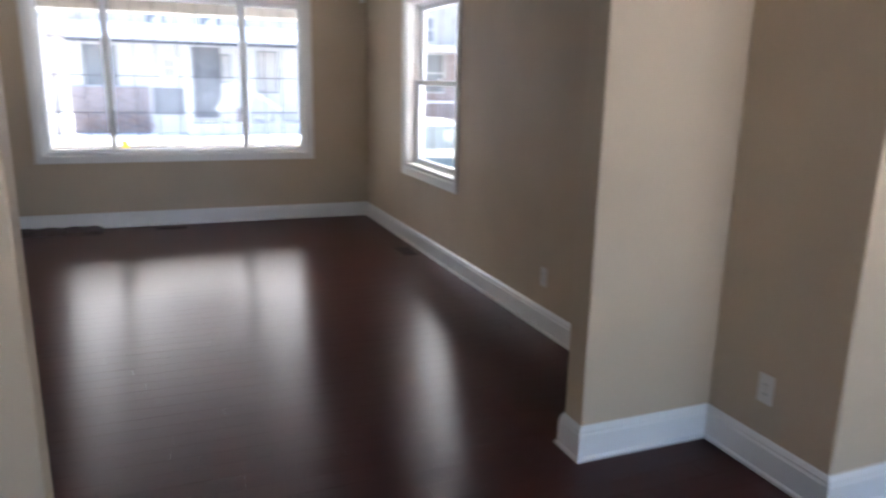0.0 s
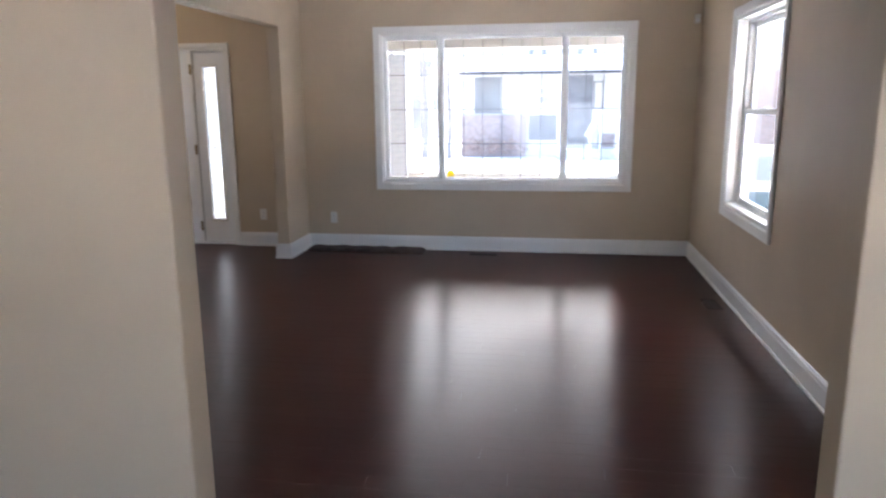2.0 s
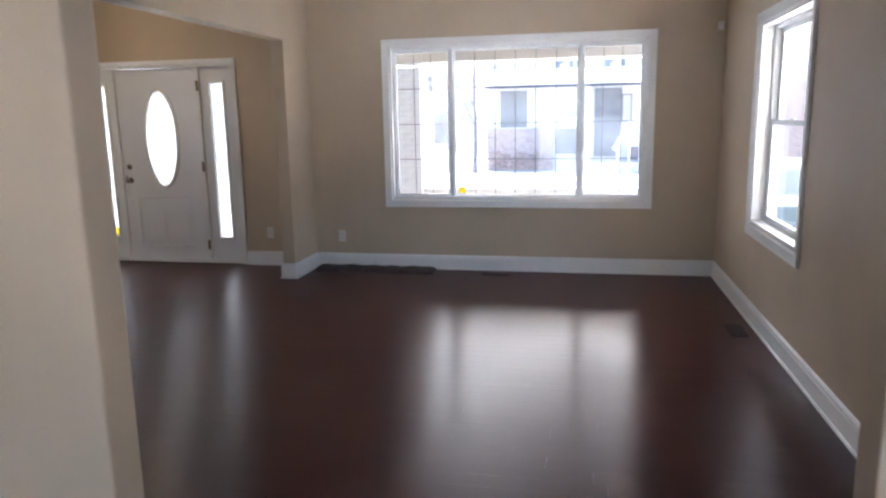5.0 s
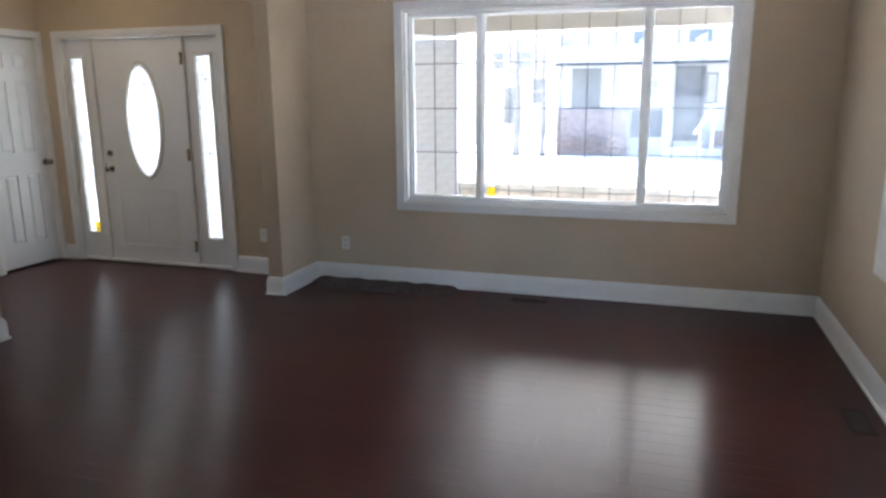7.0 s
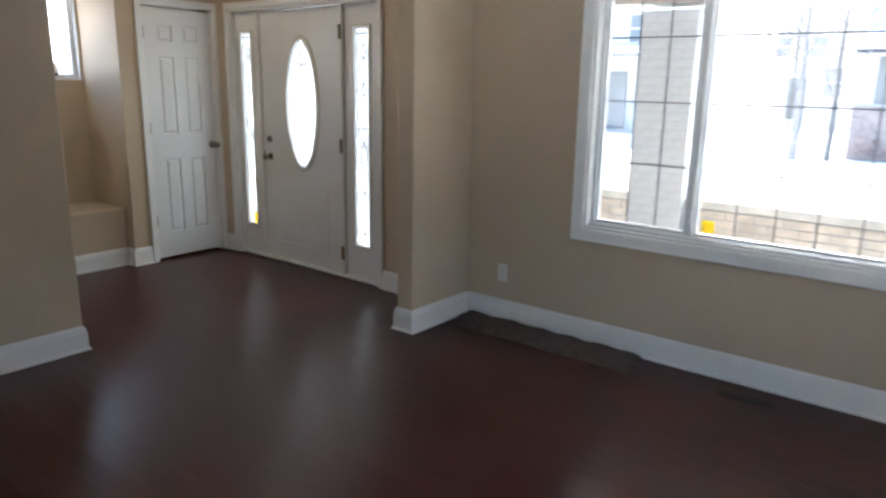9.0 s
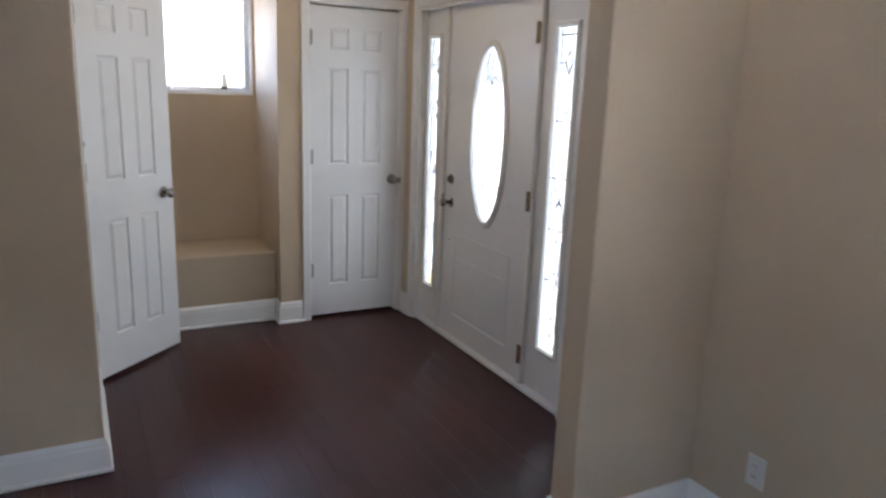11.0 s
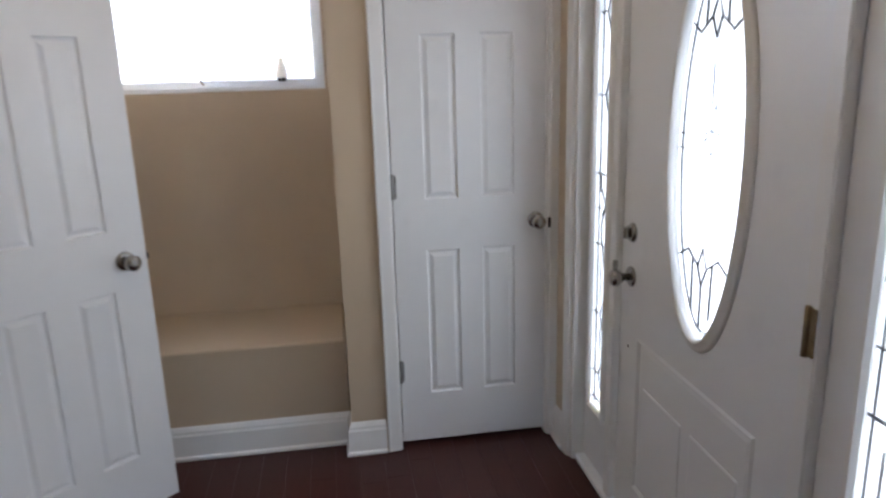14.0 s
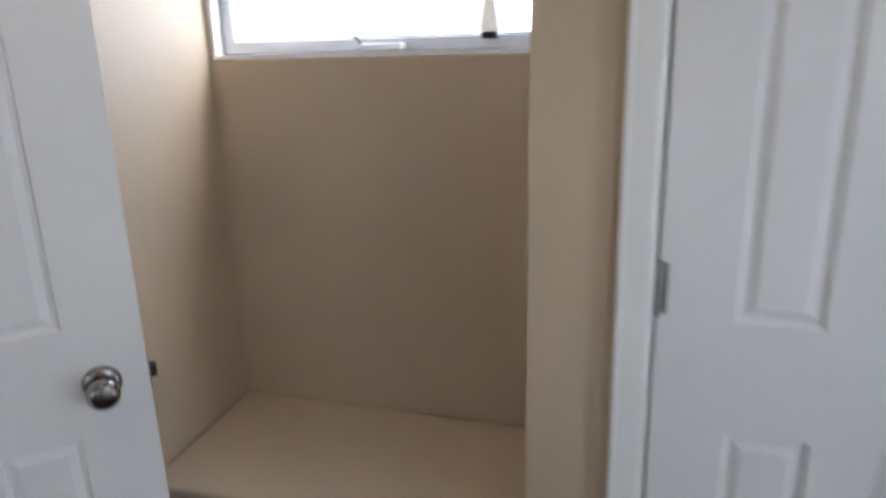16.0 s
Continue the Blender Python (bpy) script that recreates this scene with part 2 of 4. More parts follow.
SET = "structure"
solid("wall_front", wall_mesh("y", FRONT, 7.68, -6.0, 1.80, -0.1, CEILING, [WIN, DOOR]), WALL, "tan painted front wall with a wide window and the entry door", "wall", SET)
right_wall = solid("wall_right", wall_mesh("x", 0, 0.18, -5.1, -0.002, -0.1, CEILING, [SIDE]), WALL, "tan painted side wall with one sash window", "wall", SET)
right_wall.matrix_basis = RIGHT_FRAME
solid("wall_living_west", wall_mesh("x", *STUB, 2.402, 7.498, -0.1, CEILING, [(4.315, 6.93, -0.1, 2.205)], 0.008), WALL, "tan painted wall with a wide opening to the entry under a beam", "wall", SET)


def plan_mesh(points, z0, z1, round_by=0.006):
    """A wall of any plan outline, given anticlockwise."""
    bm = bmesh.new()
    lo, hi = [bm.verts.new((x, y, z0)) for x, y in points], [bm.verts.new((x, y, z1)) for x, y in points]
    bm.faces.new(lo[::-1])
    bm.faces.new(hi)
    for i in range(len(points)):
        j = (i + 1) % len(points)
        bm.faces.new([lo[i], lo[j], hi[j], hi[i]])
    return bevel_sharp(bm, round_by)


solid("wall_hall_west", plan_mesh([(-3.63, -3.0), (-3.49, -3.0), (-3.49, 5.503), (-4.40, 5.503), (-4.40, 5.363), (-3.63, 5.363)], -0.1, CEILING), WALL, "tan painted wall turning from the side hall into the entry", "wall", SET)
solid("wall_entry_south", wall_mesh("y", 5.363, 5.503, -5.86, -4.402, -0.1, CEILING, [(-5.02, -4.402, -0.1, 2.055)]), WALL, "tan painted entry wall with a closet doorway", "wall", SET)
solid("wall_entry_west", wall_mesh("x", -5.12, WEST, 5.505, 7.498, -0.1, CEILING, [(5.65, 6.63, -0.1, CEILING), (6.835, 7.465, -0.1, 2.065)], 0), WALL, "tan painted entry wall beside the bench niche", "wall", SET)
solid("wall_niche_south", wall_mesh("y", 5.53, 5.65, -5.60, -5.12, -0.1, CEILING, round_by=0), WALL, "tan painted side of the bench niche", "wall", SET)
solid("wall_niche_north", wall_mesh("y", 6.63, 6.75, -5.60, -5.12, -0.1, CEILING, round_by=0), WALL, "tan painted side of the bench niche", "wall", SET)
solid("wall_niche_back", wall_mesh("x", -5.80, -5.60, 5.505, 7.498, -0.1, CEILING, [NICHE]), WALL, "tan painted back of the niche under a window", "wall", SET)
solid("wall_cross", wall_mesh("y", *CROSS, -3.488, 3.6, -0.1, CEILING, [(*OPEN, -0.1, 2.42)], 0.008), WALL, "tan painted cross wall with a wide opening", "wall", SET)
solid("wall_block", boxm(1.665, 3.6, 1.69, CROSS[0] - 0.002, -0.1, CEILING, 0.008, 2), WALL, "tan painted thick wall end beside the opening", "wall", SET)
BACKWIN = (-0.75, 3.45, 0.03, 2.3)
solid("wall_back", wall_mesh("y", -3.16, -3.0, -3.63, 3.6, -0.1, CEILING, [BACKWIN]), WALL, "tan painted rear wall with a wide window opening", "wall", SET)
solid("wall_back_right", wall_mesh("x", 3.6, 3.76, -3.16, 2.40, -0.1, CEILING), WALL, "tan painted wall of the rear room", "wall", SET)
solid("wall_closet_back", wall_mesh("y", 4.5, 4.6, -5.2, -3.632, -0.1, CEILING, round_by=0), WALL, "tan painted closet back wall", "wall", SET)
solid("wall_closet_west", wall_mesh("x", -5.2, -5.1, 4.602, 5.361, -0.1, CEILING, round_by=0), WALL, "tan painted closet side wall", "wall", SET)
solid("ceiling", boxm(-6.0, 3.76, -3.16, 7.70, CEILING + 0.002, CEILING + 0.15), CEIL, "white painted flat ceiling", "ceiling", SET)
solid("bench", boxm(-5.599, -5.105, 5.652, 6.628, 0, 0.472, 0.01, 2), WALL, "tan painted built-in bench filling the niche", "bench", SET)

# ---- baseboards: the room lies to the left of the way along each run ----
BASE = [(0, 0), (0.024, 0), (0.026, 0.006), (0.025, 0.014), (0.017, 0.02), (0.016, 0.108), (0.012, 0.118), (0.012, 0.126), (0.006, 0.138), (0, 0.146)]


def baseboard(points, label):
    bm = sweep(BASE, [(x, y, 0.001) for x, y in points])
    return solid("baseboard", bm, WHITE, label, "baseboard", SET)


def right_x(y):
    return 1.612 + 0.0061 * (FRONT - y)


baseboard([(3.5, 1.69), (1.665, 1.69), (1.665, CROSS[0]), (OPEN[1], CROSS[0]), (OPEN[1], CROSS[1]), (right_x(CROSS[1]), CROSS[1]), (1.612, FRONT), (STUB[1], FRONT),
           (STUB[1], 6.93), (STUB[0], 6.93), (STUB[0], FRONT), (-3.046, FRONT)], "white painted baseboard with shoe moulding along the tan walls")
baseboard([(-4.856, FRONT), (-4.98, FRONT)], "short white painted baseboard piece beside the entry door")
baseboard([(WEST, 6.772), (WEST, 6.63), (-5.105, 6.63), (-5.105, 5.65), (WEST, 5.65), (WEST, 5.525)], "white painted baseboard round the post and the bench front")
baseboard([(-4.333, 5.503), (-3.49, 5.503), (-3.49, -2.99)], "white painted baseboard round the wall corner")
baseboard([(STUB[0], 2.41), (STUB[0], 4.315), (STUB[1], 4.315), (STUB[1], CROSS[1]), (OPEN[0], CROSS[1]), (OPEN[0], CROSS[0]), (-3.4, CROSS[0])], "white painted baseboard along the living room wall end")

# ---- casings ----
CASING = [(0, 0), (0.008, 0.012), (0.016, 0.014), (0.06, 0.018), (0.066, 0.02), (0.074, 0.018), (0.074, 0)]


def casing_loop(u0, u1, z0, z1, width=0.074, open_below=False):
    """A mitred casing in the local plane y = 0, proud towards -y, round the opening u0..u1, z0..z1."""
    k = width / 0.074
    prof = [(a * k, b) for a, b in CASING]
    corners = [(u0, 0, z0), (u0, 0, z1), (u1, 0, z1), (u1, 0, z0)]
    return sweep(prof, corners, closed=not open_below, up=(0, -1, 0))


def bar(parent, name, x0, x1, y0, y1, z0, z1, mat, bevel=0.003, label=""):
    return part(name, boxm(x0, x1, y0, y1, z0, z1, bevel), mat, parent, label)


def ring_mesh(x0, x1, z0, z1, w, y0, y1, bevel=0.003):
    bm = wall_mesh("y", y0, y1, x0, x1, z0, z1, [(x0 + w, x1 - w, z0 + w, z1 - w)], 0)
    return bevel_sharp(bm, bevel, 1) if bevel else bm


def pane_mesh(x0, x1, z0, z1, y):
    bm = bmesh.new()
    bm.faces.new([bm.verts.new(p) for p in ((x0, y, z0), (x1, y, z0), (x1, y, z1), (x0, y, z1))])
    return bm


def add_pane(parent, x0, x1, z0, z1, y, mat=GLASS):
    p = part("pane", pane_mesh(x0, x1, z0, z1, y), mat, parent, "clear glass pane")
    p.visible_shadow = False
    return p


def grille(parent, x0, x1, z0, z1, cols, rows, y):
    for i in range(1, cols):
        x = x0 + (x1 - x0) * i / cols
        bar(parent, "grille_bar", x - 0.0032, x + 0.0032, y - 0.004, y + 0.004, z0, z1, GRILLE, 0)
    for j in range(1, rows):
        z = z0 + (z1 - z0) * j / rows
        bar(parent, "grille_bar", x0, x1, y - 0.0055, y + 0.0055, z - 0.0038, z + 0.0038, GRILLE, 0)


# wide front window: two sliding sashes beside a fixed middle light
win = thing("window_1", "wide white vinyl window with dark grilles over the snowy street", "window", (0, FRONT, 0), 0, SET)
x0, x1, z0, z1 = WIN
part("window_casing", casing_loop(x0, x1, z0, z1), WHITE, win, "white painted casing")
part("jamb_liner", ring_mesh(x0, x1, z0, z1, 0.012, 0.001, 0.075, 0), WHITE, win)
part("window_frame", ring_mesh(x0 + 0.012, x1 - 0.012, z0 + 0.012, z1 - 0.012, 0.02, 0.055, 0.14, 0.003), VINYL, win)
for m0, m1 in ((-0.866, -0.828), (0.354, 0.392)):
    bar(win, "mullion", m0, m1, 0.05, 0.13, z0 + 0.032, z1 - 0.032, VINYL, 0.004)
for a, b, cols in ((x0 + 0.032, -0.866, 3), (0.392, x1 - 0.032, 3)):
    sash = part("sash", ring_mesh(a, b, z0 + 0.032, z1 - 0.032, 0.017, 0.07, 0.105, 0.003), VINYL, win)
    add_pane(sash, a + 0.017, b - 0.017, z0 + 0.049, z1 - 0.049, 0.088)
    grille(sash, a + 0.017, b - 0.017, z0 + 0.049, z1 - 0.049, cols, 4, 0.096)
mid = part("fixed_light", ring_mesh(-0.828, 0.354, z0 + 0.032, z1 - 0.032, 0.012, 0.085, 0.12, 0.002), VINYL, win)
add_pane(mid, -0.816, 0.342, z0 + 0.044, z1 - 0.044, 0.1)
grille(mid, -0.816, 0.342, z0 + 0.044, z1 - 0.044, 6, 4, 0.108)
bar(win, "sill_track", x0 + 0.012, x1 - 0.012, 0.03, 0.054, z0 + 0.012, z0 + 0.03, VINYL, 0.004)
bar(win, "latch", -0.862, -0.834, 0.034, 0.05, 0.79, 0.87, VINYL, 0.005)
solid("sticker", boxm(-0.79, -0.725, FRONT + 0.094, FRONT + 0.0965, 0.755, 0.82), YELLOW, "yellow paper sticker on the window glass", "sticker")

# sash window of the side wall, in the frame of that wall
side = thing("window_2", "tall white double-hung sash window in a deep casing", "window", kind=SET)
side.matrix_basis = RIGHT_FRAME @ pose(0, 0, 0, 0, 0, -90)
u0, u1, z0, z1 = -SIDE[1], -SIDE[0], SIDE[2], SIDE[3]
part("window_casing", casing_loop(u0, u1, z0, z1), WHITE, side, "white painted casing")
part("jamb_liner", ring_mesh(u0, u1, z0, z1, 0.012, 0.001, 0.11, 0), WHITE, side)
part("window_frame", ring_mesh(u0 + 0.012, u1 - 0.012, z0 + 0.012, z1 - 0.012, 0.022, 0.085, 0.16, 0.003), VINYL, side)
bar(side, "sill", u0 + 0.012, u1 - 0.012, 0.002, 0.085, z0 + 0.012, z0 + 0.026, WHITE, 0.004)
MEET = 1.42
for n, za, zb, y in (("lower_sash", z0 + 0.034, MEET + 0.018, 0.092), ("upper_sash", MEET - 0.018, z1 - 0.034, 0.128)):
    s = part(n, ring_mesh(u0 + 0.034, u1 - 0.034, za, zb, 0.036, y, y + 0.034, 0.003), VINYL, side)
    add_pane(s, u0 + 0.07, u1 - 0.07, za + 0.036, zb - 0.036, y + 0.017)
bar(side, "sash_lock", (u0 + u1) / 2 - 0.03, (u0 + u1) / 2 + 0.03, 0.08, 0.1, MEET + 0.018, MEET + 0.034, VINYL, 0.004)

# awning window of the niche
aw = thing("window_3", "small white awning window with crank and lock lever above the bench", "window", (-5.60, 0, 0), 90, SET)
u0, u1, z0, z1 = NICHE
part("jamb_liner", ring_mesh(u0, u1, z0, z1, 0.01, 0.004, 0.07, 0), VINYL, aw)
part("window_frame", ring_mesh(u0 + 0.01, u1 - 0.01, z0 + 0.01, z1 - 0.01, 0.036, 0.05, 0.15, 0.004), VINYL, aw)
aw_sash = part("sash", ring_mesh(u0 + 0.03, u1 - 0.03, z0 + 0.03, z1 - 0.03, 0.022, 0.09, 0.13, 0.003), VINYL, aw)
add_pane(aw_sash, u0 + 0.05, u1 - 0.05, z0 + 0.05, z1 - 0.05, 0.11)
crank = bar(aw, "crank_housing", 6.075, 6.20, 0.025, 0.055, z0 + 0.012, z0 + 0.034, VINYL, 0.006, "white crank housing")
part("crank_handle", tube([(6.09, 0.02, z0 + 0.03), (6.075, 0.015, z0 + 0.05), (6.085, 0.015, z0 + 0.075), (6.1, 0.012, z0 + 0.08)], 0.005, 6), NICKEL, crank)
IVORY = plain("ivory_plastic", (0.86, 0.78, 0.66), 0.7, var=0.05, relief=0)
IVORY.node_tree.nodes["Principled BSDF"].inputs["Transmission Weight"].default_value = 0.3
lever = part("lock_lever", moved(lathe([(0.026, 0), (0.029, 0.01), (0.025, 0.035), (0.018, 0.065), (0.014, 0.085), (0.008, 0.09)], 16), pose(6.426, 0.035, z0 + 0.052)), IVORY, aw, "ivory lock lever")
part("lever_base", boxm(6.408, 6.444, 0.02, 0.052, z0 + 0.036, z0 + 0.054, 0.004), BRONZE, lever)


# ---- doors ----
def six_panel_slab(w, h, z0, depth=0.035):
    """A moulded slab, its face at y = 0 towards -y, with six raised panels."""
    a, g = 0.125 * w / 0.61, 0.258 * w / 0.61
    xs = [0, a, g, w - g, w - a, w]
    zs = [z0, 0.235, 0.85, 1.055, 1.675, 1.79, 1.925, z0 + h]
    bm = bmesh.new()
    panels = []
    for y in (0, depth):
        grid = [[bm.verts.new((x, y, z)) for z in zs] for x in xs]
        for i in range(5):
            for j in range(7):
                q = [grid[i][j], grid[i + 1][j], grid[i + 1][j + 1], grid[i][j + 1]]
                f = bm.faces.new(q if y == 0 else q[::-1])
                if i in (1, 3) and j in (1, 3, 5):
                    panels.append(f)
        if y == 0:
            front = grid
    edge = [(i, 0) for i in range(6)] + [(5, j) for j in range(1, 8)] + [(i, 7) for i in range(4, -1, -1)] + [(0, j) for j in range(6, 0, -1)]
    for (i, j), (k, l) in zip(edge, edge[1:] + edge[:1]):
        bm.faces.new([front[k][l], front[i][j], grid[i][j], grid[k][l]])
    bm.normal_update()
    bmesh.ops.inset_individual(bm, faces=panels, thickness=0.007, depth=-0.011)
    bmesh.ops.inset_individual(bm, faces=panels, thickness=0.010, depth=0.0)
    bmesh.ops.inset_individual(bm, faces=panels, thickness=0.022, depth=0.009)
    return bm


def knob_parts(parent, x, z, y=0.0, length=0.06):
    """A round door knob on its rosette, sticking out towards -y."""
    turn = pose(x, y, z, 90, 0, 0)
    k = part("knob", moved(lathe([(0.012, 0.004), (0.012, length * 0.45), (0.02, length * 0.55), (0.0275, length * 0.78), (0.027, length * 0.95), (0.02, length * 1.06), (0.008, length * 1.1)], 24), turn), NICKEL, parent, "satin nickel round knob")
    part("rosette", moved(lathe([(0.033, 0.0), (0.033, 0.004), (0.028, 0.008), (0.014, 0.01)], 24), turn), NICKEL, k)


def hinge_parts(parent, x, z):
    h = part("hinge", boxm(x - 0.01, x + 0.01, -0.003, 0.0, z - 0.045, z + 0.045, 0.001), STEEL, parent, "steel butt hinge")
    part("hinge_pin", moved(lathe([(0.006, -0.048), (0.0065, -0.045), (0.0065, 0.045), (0.005, 0.05)], 10), pose(x - 0.006, -0.008, z)), STEEL, h)


def closet_door(name, label, at, rz, knob_x, hinge_x):
    d = thing(name, label, "door", at, rz, SET)
    part("slab", six_panel_slab(0.61, 2.027, 0.022), DOORW, d)
    knob_parts(d, knob_x, 0.948)
    for z in (0.341, 1.11, 1.86):
        hinge_parts(d, hinge_x, z)
    bar(d, "latch_plate", 0.6105, 0.6125, 0.005, 0.03, 0.92, 0.976, STEEL, 0.0005)
    bar(d, "latch_bolt", 0.6125, 0.624, 0.008, 0.026, 0.935, 0.959, BRONZE, 0.002)
    return d


closet_door("door_2", "white six-panel closet door, closed, beside the entry door", (-5.022, 6.845, 0), 90, 0.572, 0.005)
closet_door("door_3", "white six-panel closet door standing half open into the entry", (-4.412, 5.522, 0), 133.2, 0.532, -0.004)
trim2 = thing("trim", "white painted casing round the closet door", "door casing", (WEST, 0, 0), 90, SET)
part("casing", casing_loop(6.838, 7.46, 0.002, 2.062, 0.06, True), WHITE, trim2)
part("jamb", wall_mesh("y", 0.058, 0.10, 6.836, 7.464, 0.002, 2.063, [(6.85, 7.45, 0.002, 2.05)], 0), WHITE, trim2)
bar(trim2, "stop", 7.4555, 7.4635, 0.002, 0.05, 0.002, 2.06, WHITE, 0.001)
bar(trim2, "strike_plate", 7.4575, 7.469, -0.0175, -0.0148, 0.922, 0.962, BRONZE, 0.0005)
trim3 = thing("trim", "white painted casing round the open closet doorway", "door casing", (0, 5.503, 0), 180, SET)
part("casing", sweep([(a * 0.8, b) for a, b in CASING], [(4.40, 0, 0.002), (4.40, 0, 2.055), (4.985, 0, 2.055)], up=(0, -1, 0)), WHITE, trim3)
part("jamb", wall_mesh("y", -0.016, 0.138, 4.402, 5.018, 0.002, 2.053, [(4.414, 5.006, 0.002, 2.041)], 0), WHITE, trim3)

# front door with two sidelights
entry = thing("door_1", "white entry door with oval leaded glass between two leaded sidelights", "door", (-3.985, FRONT, 0), 0, SET)
part("casing", casing_loop(DOOR[0] + 3.985, DOOR[1] + 3.985, 0.002, 2.068, 0.052, True), WHITE, entry)
SL0, SL1 = -0.47, 0.455
UL, UR = DOOR[0] + 3.985, DOOR[1] + 3.985
part("frame", wall_mesh("y", 0.001, 0.14, UL + 0.001, UR - 0.001, 0.002, 2.069, [(UL + 0.02, UR - 0.02, 0.002, 2.05)], 0), WHITE, entry)
for a, b in ((SL0 - 0.05, SL0 - 0.004), (SL1 + 0.004, SL1 + 0.05)):
    bar(entry, "post", a, b, 0.022, 0.139, 0.03, 2.049, WHITE, 0.004)
bar(entry, "threshold", UL + 0.021, UR - 0.021, 0.012, 0.14, 0.002, 0.028, VINYL, 0.006, "pale metal threshold")

OVAL = (0.018, 1.322, 0.179, 0.495)


def oval_point(a, grow=0.0):
    c, s = math.cos(a), math.sin(a)
    rx, rz = OVAL[2], OVAL[3]
    n = Vector((c / rx, s / rz)).normalized()
    return OVAL[0] + rx * c + n.x * grow, OVAL[1] + rz * s + n.y * grow


def oval_slab(xa, xb, za, zb, y0, y1, steps=64):
    """The slab with an oval hole, and two raised panels below it."""
    bm = bmesh.new()
    low = 0.78

    def edge_point(a):
        c, s = math.cos(a), math.sin(a)
        cands = []
        if c:
            cands.append(((xb if c > 0 else xa) - OVAL[0]) / c)
        if s:
            cands.append(((zb if s > 0 else low) - OVAL[1]) / s)
        k = min(cands)
        return OVAL[0] + c * k, OVAL[1] + s * k

    corners = [math.atan2(z - OVAL[1], x - OVAL[0]) % (2 * math.pi) for x in (xa, xb) for z in (low, zb)]
    angles = sorted({*(2 * math.pi * i / steps for i in range(steps)), *corners})
    n = len(angles)
    rows = {}
    for y in (y0, y1):
        rows[y] = ([bm.verts.new((p[0], y, p[1])) for p in (oval_point(a) for a in angles)], [bm.verts.new((p[0], y, p[1])) for p in (edge_point(a) for a in angles)])
        ins, out = rows[y]
        for i in range(n):
            bm.faces.new([ins[i], out[i], out[(i + 1) % n], ins[(i + 1) % n]])
    for i in range(n):
        j = (i + 1) % n
        bm.faces.new([rows[y0][0][i], rows[y0][0][j], rows[y1][0][j], rows[y1][0][i]])
        bm.faces.new([rows[y0][1][i], rows[y0][1][j], rows[y1][1][j], rows[y1][1][i]])
    xs, zs, panels = [xa, xa + 0.14, xb - 0.145, xb], [za, 0.165, 0.70, low - 0.0005], []
    grid = [[bm.verts.new((x, y0, z)) for z in zs] for x in xs]
    for i in range(3):
        for j in range(3):
            f = bm.faces.new([grid[i][j], grid[i + 1][j], grid[i + 1][j + 1], grid[i][j + 1]])
            if i == 1 and j == 1:
                panels.append(f)
    add_box(bm, xa, xb, y0 + 0.016, y1, za, low - 0.0005)
    bmesh.ops.recalc_face_normals(bm, faces=bm.faces)
    for f in panels:
        if f.normal.y > 0:
            f.normal_flip()
    bmesh.ops.inset_individual(bm, faces=panels, thickness=0.01, depth=0.005)
    bmesh.ops.inset_individual(bm, faces=panels, thickness=0.014, depth=-0.009)
    bmesh.ops.inset_individual(bm, faces=panels, thickness=0.02, depth=0.003)
    for u0, u1 in ((xa + 0.195, -0.03), (0.02, xb - 0.2)):
        add_box(bm, u0, u1, y0 - 0.003, y0 + 0.006, 0.225, 0.55, 0.0045, 2)
    return bm


slab = part("slab", oval_slab(SL0, SL1, 0.03, 2.046, 0.047, 0.09), DOORW, entry)


def oval_ring(profile, steps=72):
    bm = bmesh.new()
    rings = []
    for i in range(steps):
        a = 2 * math.pi * i / steps
        rings.append([bm.verts.new((*oval_point(a, g)[:1], y, oval_point(a, g)[1])) for g, y in profile])
    k = len(profile)
    for i in range(steps):
        r, s = rings[i], rings[(i + 1) % steps]
        for j in range(k):
            f = bm.faces.new([r[j], s[j], s[(j + 1) % k], r[(j + 1) % k]])
            f.smooth = True
    bmesh.ops.recalc_face_normals(bm, faces=bm.faces)
    return bm


part("oval_frame", oval_ring([(-0.006, 0.06), (-0.005, 0.035), (0.005, 0.03), (0.01, 0.037), (0.018, 0.035), (0.026, 0.041), (0.03, 0.0475)]), WHITE, slab, "white moulded oval frame")
bm = bmesh.new()
bm.faces.new([bm.verts.new((oval_point(2 * math.pi * i / 64, -0.004)[0], 0.068, oval_point(2 * math.pi * i / 64, -0.004)[1])) for i in range(64)])
oval_pane = part("pane", bm, OBSCURE, slab, "textured oval glass")
oval_pane.visible_shadow = False

CAME_Y = 0.0625


def came(parent, pts, r=0.0028, y=CAME_Y):
    r *= 1.1 if parent is oval_pane else 1.4
    part("came", tube([(x, y, z) for x, z in pts], r, 5), CAME, parent)


def oval_half(z, inset=0.03):
    k = (z - OVAL[1]) / OVAL[3]
    return OVAL[2] * math.sqrt(max(0.0, 1 - k * k)) - 0.004


came(oval_pane, [oval_point(2 * math.pi * i / 48, -0.022) for i in range(49)], 0.0022)
for z, s in ((OVAL[1] + 0.33, 1), (OVAL[1] - 0.30, -1)):
    w = oval_half(z)
    for side_sign in (-1, 1):
        came(oval_pane, [(side_sign * w, z), (side_sign * 0.075, z - s * 0.035), (side_sign * 0.022, z + s * 0.0)])
    came(oval_pane, [(0, z - 0.05), (0.022, z), (0, z + 0.05), (-0.022, z), (0, z - 0.05)])
    came(oval_pane, [(0, z + s * 0.05), (0, z + s * 0.165)])
    for side_sign in (-1, 1):
        came(oval_pane, [(side_sign * 0.05, z - s * 0.02), (side_sign * 0.045, z + s * 0.13)])
